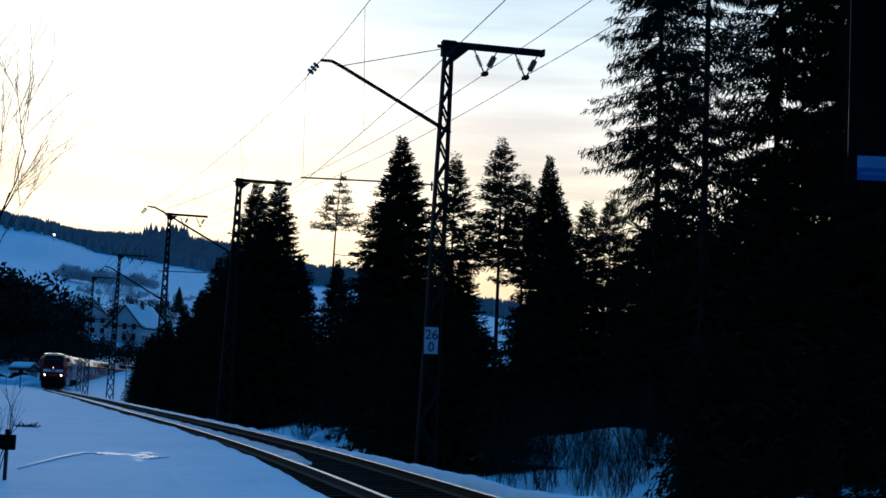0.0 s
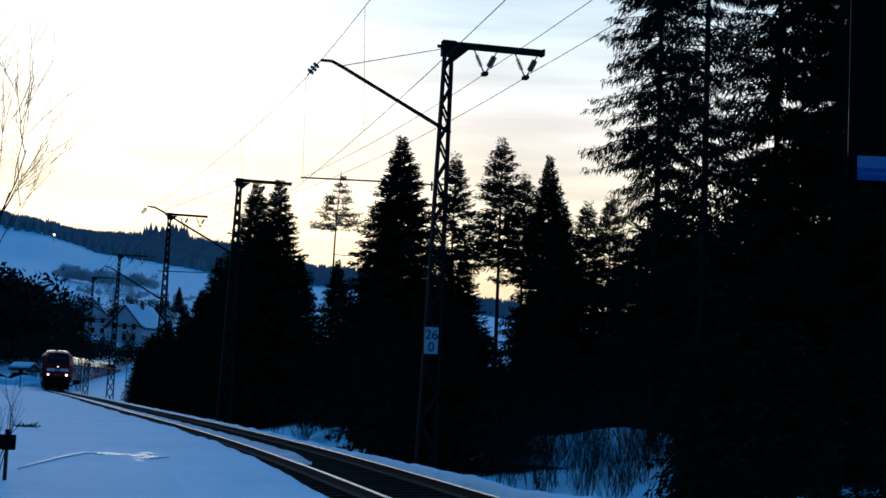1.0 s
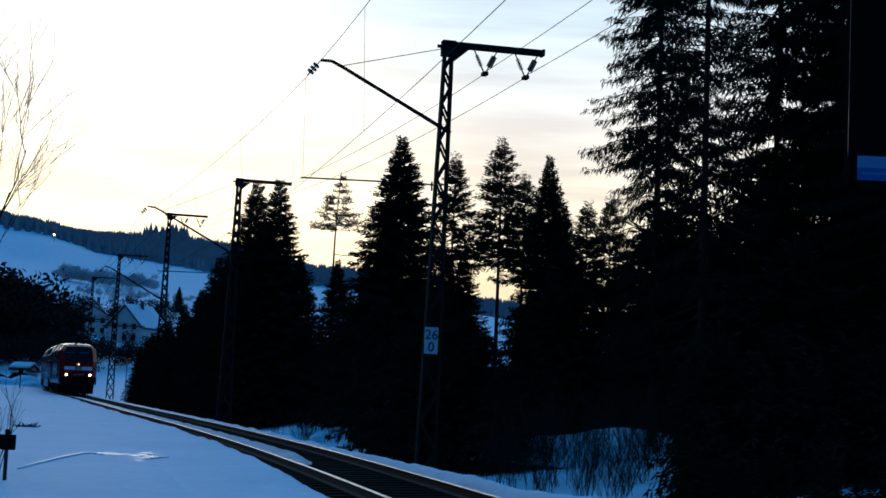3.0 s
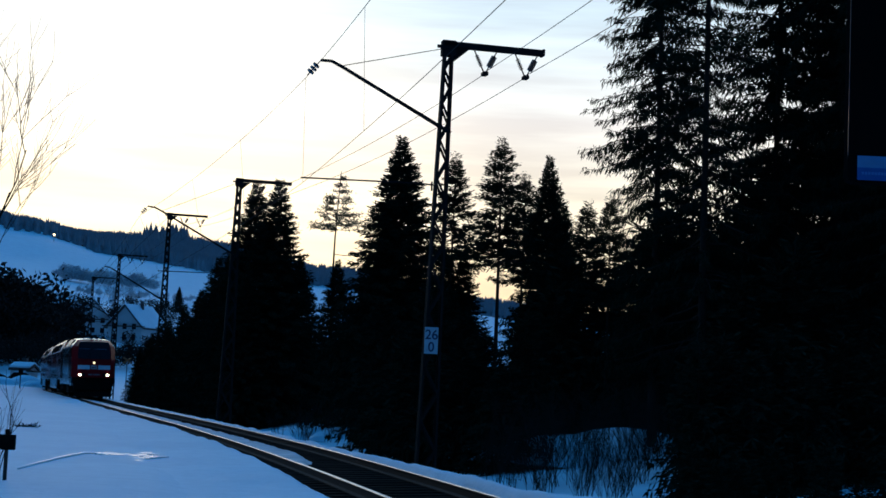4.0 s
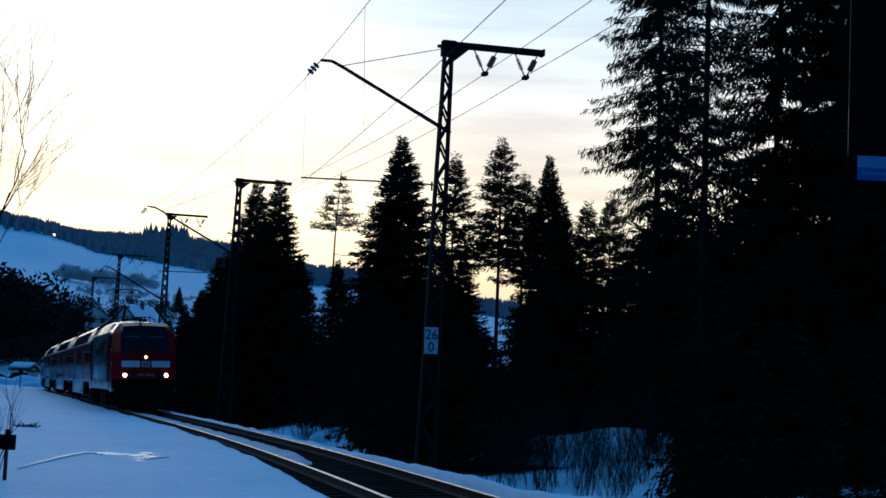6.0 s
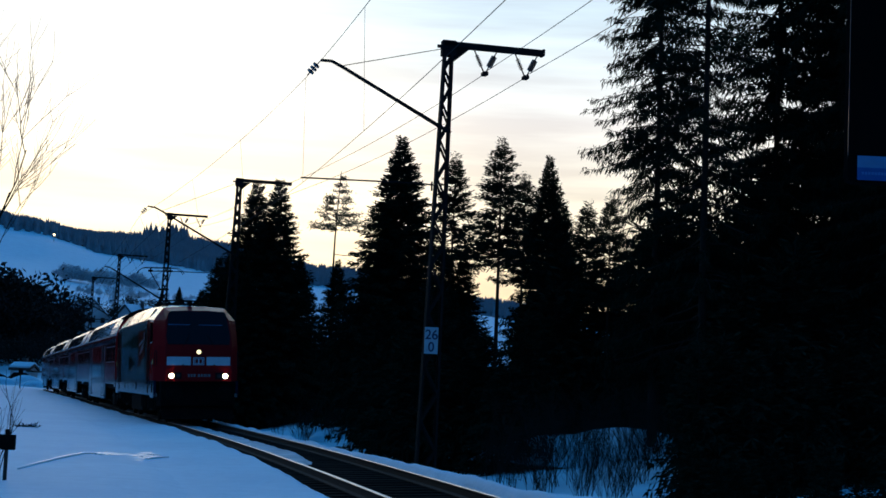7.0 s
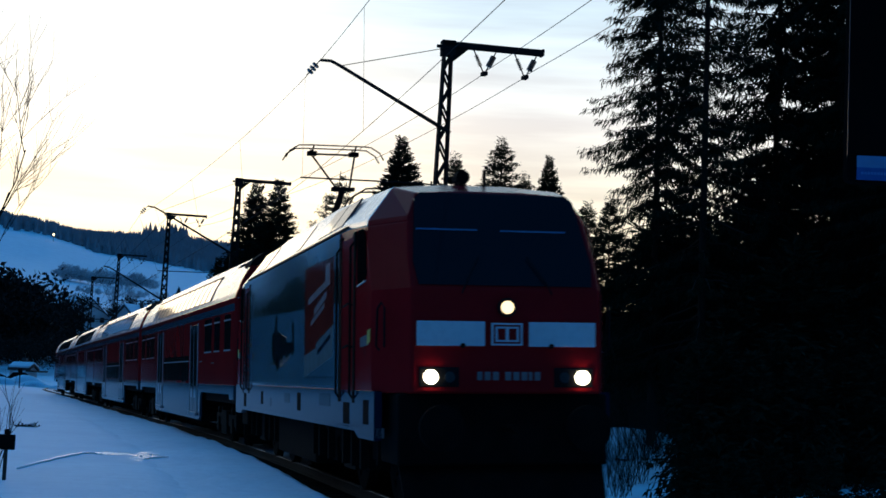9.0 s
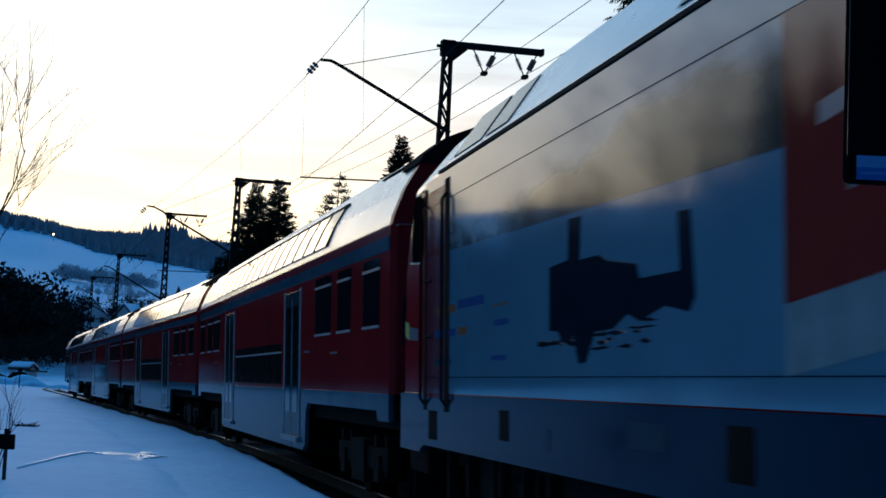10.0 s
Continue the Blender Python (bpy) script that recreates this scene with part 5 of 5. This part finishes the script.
def pine():
    rng = np.random.RandomState(77)
    ob = thing("pine_tree", "slender pine with a flat layered crown on a bare trunk", "conifer tree", "conifers beside the track")
    limbs, V = Geo(), []
    H = 14.2
    bend = lambda z: (0.012 * z + 0.08 * math.sin(z * 0.5), 0.05 * math.sin(z * 0.4))
    limbs.tube([(*bend(z), z) for z in np.linspace(-0.3, H, 12)], 0.12, 8, 0.02)
    for z, L in ((13.8, 0.35), (13.4, 0.5), (13.0, 0.75), (12.6, 0.95), (12.3, 1.05), (11.9, 1.15), (11.6, 1.5), (11.3, 1.4), (11.0, 1.7), (10.75, 1.5), (9.3, 1.5)):
        for k in range(2 if z < 10 else 6):
            az = rng.uniform(0, 6.28) if z > 10 else 0.1 + k * 0.3
            l = L * rng.uniform(0.6, 1.1)
            d = np.array([math.cos(az), math.sin(az), 0])
            b = np.array([*bend(z), z])
            tip = b + d * l + np.array([0, 0, 0.12 * l - 0.10])
            limbs.tube([tuple(b), tuple(b * 0.5 + tip * 0.5 - np.array([0, 0, 0.06])), tuple(tip)], 0.022, 4, 0.006)
            n = int(42 * l)
            u = (0.35 if z > 10 else 0.75) + (0.65 if z > 10 else 0.3) * rng.rand(n)
            base = b[None] + (tip - b)[None] * u[:, None] + rng.normal(0, 0.09, (n, 3)) * np.array([1, 1, 0.45])
            way = rng.normal(0, 1, (n, 3)) + np.array([0, 0, 0.5])
            way /= np.linalg.norm(way, axis=1)[:, None]
            ln = 0.19 * rng.uniform(0.6, 1.2, n)
            V.append(fans(rng, base, way, ln, ln * 0.35))
    part("trunk", limbs, BARK, ob, "bare slender trunk")
    c = new("crown", kite_mesh("crown", np.concatenate(V), PINE_NEEDLE))
    c.parent = ob
    tagged(c, "flat tufts of needles")
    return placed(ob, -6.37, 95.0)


pine()


def bare_wood(name, label, category, seed, stems, height, spread, depth=4, base_r=0.03, lean=(0, 0), mat=None, group=""):
    """A leafless tree or shrub: stems that fork into ever thinner twigs."""
    rng = random.Random(seed)
    stems_geo, twig_geo = Geo(), Geo()

    def grow(p0, d, length, r, level):
        pts, p_, d_ = [p0], p0.copy(), d.copy()
        for _ in range(4):
            d_ = (d_ + Vector((rng.uniform(-0.16, 0.16), rng.uniform(-0.16, 0.16), rng.uniform(-0.02, 0.12)))).normalized()
            p_ = p_ + d_ * length / 4
            pts.append(p_)
        g = stems_geo if level >= depth - 1 else twig_geo
        g.tube([tuple(q) for q in pts], r, 5 if level > 2 else 3, r * 0.65)
        if level <= 0:
            return
        for k in range(rng.randint(3, 5)):
            f = rng.uniform(0.3, 1.0)
            i = min(3, int(f * 4))
            q = pts[i].lerp(pts[i + 1], f * 4 - i if i < 3 else 0.9)
            nd = (d_ + Vector((rng.uniform(-1, 1), rng.uniform(-1, 1), rng.uniform(-0.2, 0.5))) * spread).normalized()
            grow(q, nd, length * rng.uniform(0.45, 0.75), r * 0.6, level - 1)

    for k in range(stems):
        d = Vector((rng.uniform(-0.3, 0.3) + lean[0], rng.uniform(-0.3, 0.3) + lean[1], 1)).normalized()
        grow(Vector((rng.uniform(-0.15, 0.15), rng.uniform(-0.15, 0.15), -0.15)), d, height * rng.uniform(0.45, 0.6), base_r, depth)
    ob = thing(name, label, category, group)
    part("trunk", stems_geo, mat or TWIG, ob, "bare forking stems")
    part("crown", twig_geo, mat or TWIG, ob, "fine leafless twigs")
    return ob


placed(bare_wood("bare_tree", "leafless young tree with fine upright twigs in snow", "tree", 8, 7, 7.2, 0.62, 4, 0.026, (0.0, 0.0)), -8.0, 26.0)
placed(bare_wood("bare_shrub", "leafless shrub with thin stems beside the snow bank", "shrub", 4, 5, 1.9, 0.45, 2, 0.010, (0.02, 0)), -6.55, 24.7)
bush_a = placed(bare_wood("bare_shrub", "tangled leafless bush in snow at the forest edge", "shrub", 14, 6, 2.4, 0.5, 3, 0.009, group="bushes at the forest edge"), 3.0, 42.0)
bush_b = placed(bare_wood("bare_shrub", "tangled leafless bush in snow at the forest edge", "shrub", 15, 6, 2.1, 0.6, 3, 0.009, group="bushes at the forest edge"), 4.2, 44.0)
rng_b = random.Random(9)
for k in range(17):
    x, y = 1.6 + k * 0.28 + rng_b.uniform(-0.2, 0.2), rng_b.uniform(39, 46)
    stand(bush_a if k % 2 else bush_b, x, y, rng_b.uniform(0, 6.28), rng_b.uniform(0.7, 1.15))
for k in range(9):
    x, y = 1.9 + k * 0.34 + rng_b.uniform(-0.2, 0.2), rng_b.uniform(33.5, 38)
    stand(bush_a if k % 2 else bush_b, x, y, rng_b.uniform(0, 6.28), rng_b.uniform(0.5, 0.8))
for k in range(13):
    x, y = -6.6 + k * 0.32 + rng_b.uniform(-0.2, 0.2), rng_b.uniform(66, 76)
    stand(bush_b if k % 2 else bush_a, x, y, rng_b.uniform(0, 6.28), rng_b.uniform(0.5, 0.85))
tuft = placed(bare_wood("bare_shrub", "low dark tuft of twigs sticking out of the snow", "shrub", 19, 24, 0.5, 1.1, 2, 0.02), -12.1, 48.6)
tuft.matrix_world = Matrix.Translation((-12.0, 48.6, 0.06)) @ Matrix.Diagonal((1.5, 1.0, 0.6, 1))
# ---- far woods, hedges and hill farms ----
def conifer_scatter(name, label, mat, spots, plump=1.0):
    """Many small far conifers in one mesh: two stacked skirts each, uneven."""
    rng = np.random.RandomState(3)
    v, f = [], []
    zz = terrain(np.array([a for a, b, h in spots]), np.array([b for a, b, h in spots]))
    for (x, y, h), z in zip(spots, zz):
        for lo, hi, wide in ((0.05, 0.72, 0.20), (0.42, 1.0, 0.13)):
            n = len(v)
            ph = rng.uniform(0, 6.28)
            for k in range(6):
                r = h * wide * plump * rng.uniform(0.75, 1.25)
                v.append((x + r * math.cos(ph + k * 1.047), y + r * math.sin(ph + k * 1.047), z + h * (lo + rng.uniform(-0.05, 0.05))))
            v.append((x + rng.uniform(-0.2, 0.2), y, z + h * hi))
            f += [(n + k, n + (k + 1) % 6, n + 6) for k in range(6)]
    me = bpy.data.meshes.new(name)
    me.from_pydata(v, [], f)
    me.materials.append(mat)
    return tagged(new(name, me), label, "", "", "stuff")


def crown_scatter(name, label, mat, spots, leaf=0.07):
    """Many far trees with rounded uneven crowns in one mesh: small blades round three or four clumps each."""
    rng = np.random.RandomState(6)
    zz = terrain(np.array([a for a, b, h in spots]), np.array([b for a, b, h in spots]))
    V = []
    for (x, y, h), z in zip(spots, zz):
        for k in range(4):
            n = 60
            c = np.array([x + rng.normal(0, 0.16) * h, y + rng.normal(0, 0.16) * h, z + h * rng.uniform(0.25, 0.8)])
            ball = rng.normal(0, 1, (n, 3))
            ball *= (rng.rand(n) ** 0.45 / np.linalg.norm(ball, axis=1))[:, None]
            base = c[None] + ball * np.array([0.24, 0.24, 0.20]) * h
            base[:, 2] = np.maximum(base[:, 2], z)
            way = rng.normal(0, 1, (n, 3)) + np.array([0, 0, 0.5])
            way /= np.linalg.norm(way, axis=1)[:, None]
            ln = leaf * h * rng.uniform(0.6, 1.4, n)
            V.append(fans(rng, base, way, ln, ln * 0.5))
    ob = new(name, kite_mesh(name, np.concatenate(V), mat))
    return tagged(ob, label, "", "", "stuff")


rng_f = np.random.RandomState(17)
spots = []
while len(spots) < 17000:
    th, r = rng_f.uniform(-0.30, 0.07), rng_f.uniform(1080, 1960)
    spots.append((r * math.sin(th), r * math.cos(th), rng_f.uniform(7, 10.5) * (2.0 if -0.182 < th < -0.155 and r > 1700 and rng_f.rand() < 0.35 else 1.0)))
conifer_scatter("far_woods", "hazy blue conifer forest covering the far ridge", HAZED, spots)
spots = []
for n, th0, th1, r0, r1, h0, h1 in ((170, -0.30, -0.222, 300, 370, 9, 14), (30, -0.262, -0.246, 330, 360, 16, 19), (110, -0.30, -0.16, 455, 540, 5, 10),
                                    (90, -0.232, -0.165, 300, 350, 3.5, 6), (120, -0.30, -0.205, 275, 320, 4.5, 8)):
    for k in range(n):
        th, r = rng_f.uniform(th0, th1), rng_f.uniform(r0, r1)
        spots.append((r * math.sin(th), r * math.cos(th), rng_f.uniform(h0, h1)))
crown_scatter("village_woods", "dark leafless and bushy trees round the village", TWIG, spots)
# unseen woods beside and behind the viewer, added to block low light and darken reflections
spots = []
while len(spots) < 4200:
    th, r = rng_f.uniform(-math.pi, math.pi), rng_f.uniform(62, 220)
    if -0.29 < th < 0.36 or -0.5 < th < 0.5 and r < 120:
        continue
    x, y = r * math.sin(th), r * math.cos(th)
    if abs(x - 4.5 - y * -0.173) < 9 and y < 0:
        continue
    spots.append((x, y, rng_f.uniform(12, 19)))
conifer_scatter("valley_woods", "unseen conifer woods added to darken reflections and block low light", NEEDLE, spots)
spots = []
for k in range(110):
    f = rng_f.rand()
    th, r = -0.232 + 0.06 * f, 820 + 30 * f + rng_f.uniform(-12, 12)
    spots.append((r * math.sin(th), r * math.cos(th), rng_f.uniform(4, 9)))
for k in range(70):
    f = rng_f.rand()
    th, r = -0.225 + 0.085 * f, 690 + rng_f.uniform(-8, 8)
    spots.append((r * math.sin(th), r * math.cos(th), rng_f.uniform(2, 4)))
crown_scatter("field_hedge", "frosted hedgerow across the snowy hillside", HEDGE, spots, 0.10)
for x, y, k, h in ((-100.5, 530.0, 41, 11), (-112, 560.0, 42, 10), (-128, 520.0, 43, 10)):
    placed(bare_wood("bare_tree", "round leafless tree on the snowy hillside", "tree", k, 4, h, 0.75, 4, 0.16, mat=HEDGE, group="hillside trees"), x, y)
stand(slim_a, -96.0, 600.0, 0.4, 0.75, 1.0, "lone dark conifer on the snowy hillside")


def house(x, y, turn, wide, long_, eaves, ridge, label):
    z = floor_z(x, y) - 0.6
    ob = thing("house", label, "house", "village houses", at=Matrix.Translation((x, y, z)) @ Matrix.Rotation(turn, 4, "Z"))
    h = wide / 2
    g = Geo()
    prof = [(-h, 0), (h, 0), (h, eaves), (0, ridge), (-h, eaves)]
    g.add([(a, 0, b) for a, b in prof] + [(a, long_, b) for a, b in prof], [(0, 1, 2, 3, 4), (9, 8, 7, 6, 5)] + [(i, i + 5, (i + 1) % 5 + 5, (i + 1) % 5) for i in range(5)])
    wall = part("wall", g, PLASTER, ob, "pale plastered gable wall")
    for sx in (-1, 1):
        g = Geo()
        o = min(0.8, wide * 0.09)
        sl = (ridge - eaves) / h
        a, b = (sx * (h + o), eaves - o * sl), (0, ridge)
        g.hexa([(a[0], -o, a[1] + 0.05), (a[0], long_ + o, a[1] + 0.05), (b[0], long_ + o, b[1] + 0.05), (b[0], -o, b[1] + 0.05),
                (a[0], -o, a[1] + 0.4), (a[0], long_ + o, a[1] + 0.4), (b[0], long_ + o, b[1] + 0.4), (b[0], -o, b[1] + 0.4)])
        roof = part("roof", g, TILE, ob, "dark tiled roof slope")
        g = Geo()
        g.hexa([(a[0] * 0.98, -o * 0.8, a[1] + 0.45), (a[0] * 0.98, long_ + o * 0.8, a[1] + 0.45), (b[0], long_ + o * 0.8, b[1] + 0.42), (b[0], -o * 0.8, b[1] + 0.42),
                (a[0] * 0.98, -o * 0.8, a[1] + 0.75), (a[0] * 0.98, long_ + o * 0.8, a[1] + 0.75), (b[0], long_ + o * 0.8, b[1] + 0.72), (b[0], -o * 0.8, b[1] + 0.72)])
        part("roof_snow", g, SNOW, roof, "thick snow on the roof", bevel=0.1)
    for row, zz in enumerate((1.4, 4.0)):
        for k in (-1, 0, 1):
            if zz + 1.5 > eaves + (ridge - eaves) * (1 - abs(k * h * 0.55) / h):
                continue
            g = Geo()
            g.box(k * h * 0.55 - 0.55, k * h * 0.55 + 0.55, -0.06, 0.05, zz, zz + 1.35)
            win = part("window", g, GLASS, wall, "dark window")
    g = Geo()
    g.box(0.5, 1.2, long_ * 0.5, long_ * 0.5 + 0.7, ridge - 0.8, ridge + 1.3)
    part("chimney", g, TILE, ob)
    g = Geo()
    g.box(-h - 0.9, h + 0.9, -1.3, -0.02, eaves - 0.25, eaves)
    part("balcony", g, TIMBER, ob, "dark timber balcony")
    return ob


HOUSE = "white village house with snow on its roof"
house(-90.0, 425.0, 0.15, 9.0, 9.0, 5.0, 9.6, HOUSE)
house(-76.5, 398.0, -0.35, 9.4, 12.0, 4.8, 9.6, "large white house with a wide snowy roof")
house(-104.0, 470.0, 0.9, 9.0, 13.0, 4.5, 9.0, "dark farmhouse with a snow-streaked roof")
house(-116.0, 500.0, 0.2, 8.0, 11.0, 4.5, 8.5, HOUSE)
house(-61.5, 250.0, 1.3, 2.6, 3.2, 2.0, 2.6, "small pale shed beside the line")


def parked_car(x, y, turn):
    """A small hatchback under snow."""
    ob = thing("parked_car", "dark parked car with snow on its roof", "car", "parked cars", at=Matrix.Translation((x, y, floor_z(x, y))) @ Matrix.Rotation(turn, 4, "Z"))
    sect = lambda u, wd, z0, z1: [(u, -wd, z0), (u, -wd * 0.96, z1), (u, wd * 0.96, z1), (u, wd, z0)]
    g = Geo()
    g.loft([sect(-2.05, 0.78, 0.35, 0.75), sect(-1.9, 0.85, 0.28, 0.88), sect(1.3, 0.86, 0.28, 0.92), sect(2.0, 0.80, 0.35, 0.72)])
    part("body", g, BLACK, ob, "dark car body", bevel=0.05)
    g = Geo()
    g.loft([sect(-1.85, 0.72, 0.86, 0.9), sect(-1.3, 0.62, 0.88, 1.42), sect(0.3, 0.62, 0.88, 1.44), sect(1.15, 0.72, 0.86, 0.92)])
    part("cabin", g, GLASS, ob, "dark cabin windows", bevel=0.03)
    g = Geo()
    g.loft([sect(-1.35, 0.60, 1.43, 1.56), sect(0.3, 0.60, 1.45, 1.58)])
    part("roof_snow", g, SNOW, ob, "snow on the roof", bevel=0.05)
    for u in (-1.25, 1.3):
        for sy in (-0.8, 0.8):
            g = Geo()
            g.disc((u, sy, 0.3), (0, 1, 0), 0.3, 0.09, 16)
            part("wheel", g, RUBBER, ob)


parked_car(-63.5, 236.0, 0.3)
parked_car(-60.5, 240.0, 0.2)
parked_car(-66.0, 243.0, 0.4)


def snow_mound(x, y, rx, ry, h, seed, label="mound of cleared snow beside the line"):
    rng = np.random.RandomState(seed)
    n, m = 7, 18
    v = []
    for i in range(n):
        f = i / (n - 1)
        for j in range(m):
            a = 6.2832 * j / m
            k = 1 + 0.16 * math.sin(3 * a + seed) + 0.08 * rng.normal()
            v.append((rx * k * math.cos(a) * (1 - f) , ry * k * math.sin(a) * (1 - f), h * (1 - (1 - f) ** 2) * (0.9 + 0.1 * k) - 0.15))
    g = Geo()
    g.add(v, [(i * m + j, i * m + (j + 1) % m, (i + 1) * m + (j + 1) % m, (i + 1) * m + j) for i in range(n - 1) for j in range(m)])
    single("snow_mound", g, SNOW, label, "snow mound", "snow mounds", at=Matrix.Translation((x, y, floor_z(x, y))), smooth=True)


snow_mound(-58.0, 231.0, 3.2, 2.0, 1.5, 1)
snow_mound(-54.5, 222.0, 2.6, 1.8, 1.0, 2)
snow_mound(-60.5, 228.0, 3.0, 2.0, 1.2, 3)
snow_mound(-49.0, 215.0, 2.2, 1.6, 0.8, 4)
snow_mound(-5.6, 72.0, 2.2, 2.0, 0.7, 7, "rounded snow drift among the bare bushes")
snow_mound(-3.9, 70.0, 1.7, 1.6, 0.6, 8, "rounded snow drift among the bare bushes")
snow_mound(3.9, 47.5, 2.6, 2.6, 0.85, 5, "rounded snow drift among the bare bushes")
snow_mound(5.6, 48.0, 2.4, 2.4, 0.8, 6, "rounded snow drift among the bare bushes")


# ---- small things along the line ----
def build_signpost():
    ob = thing("trackside_sign", "small orange crossed sign on a thin pale post", "sign", at=along(150, 5.0))
    b = floor_z(*along(150, 5.0).translation[:2]) - along(150, 5.0).translation.z
    g = Geo()
    g.tube([(0, 0, b - 0.2), (0, 0, 3.2)], 0.05, 8)
    part("post", g, FRAME, ob)
    for a in (-1, 1):
        g = Geo()
        g.bar((-0.35 * a, -0.07, 2.9), (0.35 * a, -0.07, 3.4), 0.12, 0.03)
        part("cross_bar", g, ORANGE, ob)


build_signpost()


def marker_post(s, w, tall, label):
    m = along(s, w)
    b = floor_z(*m.translation[:2]) - m.translation.z
    ob = thing("marker_post", label, "post", "marker posts", at=m)
    g = Geo()
    g.tube([(0, 0, b - 0.2), (0, 0, tall)], 0.06, 8)
    part("post", g, STEEL, ob)
    g = Geo()
    g.box(-0.25, 0.25, -0.06, 0.06, tall - 0.5, tall + 0.15)
    part("plate", g, BLACK, ob, bevel=0.02)


marker_post(192, -3.6, 2.0, "dark marker post in snow beside the track")
marker_post(230, -9.0, 2.6, "dark signal post beside the far track")


def build_left_box():
    x, y = -6.22, 24.0
    z = floor_z(x, y)
    ob = thing("cable_box", "dark box on a stake among thin twigs", "box", at=Matrix.Translation((x, y, z)) @ Matrix.Rotation(0.1, 4, "Z"))
    g = Geo()
    g.bar((0, 0, -0.2), (0, 0, 0.62), 0.05, 0.05)
    part("stake", g, TIMBER, ob)
    g = Geo()
    g.box(-0.13, 0.12, -0.06, 0.06, 0.44, 0.66)
    part("box", g, BLACK, ob, bevel=0.012)
    g = Geo()
    g.box(-0.03, 0.03, -0.03, 0.03, 0.66, 0.74)
    part("lid_knob", g, BLACK, ob)


build_left_box()


def build_lamp():
    x, y = -238.8, 1000.0
    z = floor_z(x, y)
    ob = thing("street_lamp", "lit street lamp on the far hillside", "lamp", at=Matrix.Translation((x, y, z)))
    top = max(4.0, 91.5 - z)
    g = Geo()
    g.tube([(0, 0, -0.5), (0, 0, top)], 0.12, 6)
    part("pole", g, STEEL, ob)
    g = Geo()
    g.loft([[(r * math.cos(a), r * math.sin(a), top + h) for a in np.linspace(0, 6.283, 9)[:-1]] for r, h in ((0.25, 0.0), (0.65, 0.35), (0.65, 0.85), (0.25, 1.2))])
    part("lamp_head", g, LAMP_FAR, ob, "glowing lamp head")


build_lamp()


def build_panel():
    """A black notice panel close to the camera, on a post."""
    x0, y0 = 0.742, 3.0
    ob = thing("notice_panel", "black notice panel with a blue strip on a post", "sign", at=Matrix.Translation((x0, y0, 0)) @ Matrix.Rotation(0.0, 4, "Z"))
    lo, hi, wide, c = 1.864, 2.75, 0.56, 0.012
    g = Geo()
    poly = [(c, 0, lo), (wide - c, 0, lo), (wide, 0, lo + c), (wide, 0, hi), (0, 0, hi), (0, 0, lo + c), (c * 0.3, 0, lo + c * 0.3)]
    g.slab(poly, (0, 0.03, 0))
    board = part("board", g, PANEL_BLACK, ob, "matt black board")
    for z0, z1, mat, name in ((lo + 0.028, lo + 0.050, PANEL_PALE, "pale_strip"), (lo + 0.005, lo + 0.028, PANEL_BLUE, "blue_strip")):
        g = Geo()
        g.box(0.018, wide - 0.02, -0.003, 0.005, z0, z1)
        st = part(name, g, mat, board, "pale blue strip" if name == "pale_strip" else "blue strip with small print")
        if name == "blue_strip":
            g = Geo()
            for k in range(12):
                g.box(0.026 + k * 0.006, 0.030 + k * 0.006, -0.0045, -0.002, z0 + 0.010, z0 + 0.015)
            part("text_bar", g, PANEL_INK, st)
    # the highlight along the board's left edge, modelled as a thin grey strip
    g = Geo()
    g.box(0.0, 0.0012, -0.001, 0.002, lo + 0.05, hi)
    part("edge_strip", g, DOOR, board, "thin grey strip drawn as the board edge's highlight")
    g = Geo()
    zf = floor_z(x0 + 0.3, y0 + 0.05)
    g.tube([(0.30, 0.06, zf - 0.2), (0.30, 0.06, hi - 0.1)], 0.03, 10)
    part("post", g, STEEL, ob)


build_panel()


# ---- sleepers, last ----
def build_sleepers():
    g = Geo()
    g.box(-1.25, 1.25, -0.13, 0.13, -0.30, -0.165)
    me = g.mesh("sleeper", SLEEPER)
    for k in range(200):
        s = 16 + k * 0.62
        ob = new("sleeper", me)
        ob.parent = track
        ob.matrix_basis = along(s) @ Matrix.Rotation(-float(cant(s)), 4, "Y")


build_sleepers()
motions()
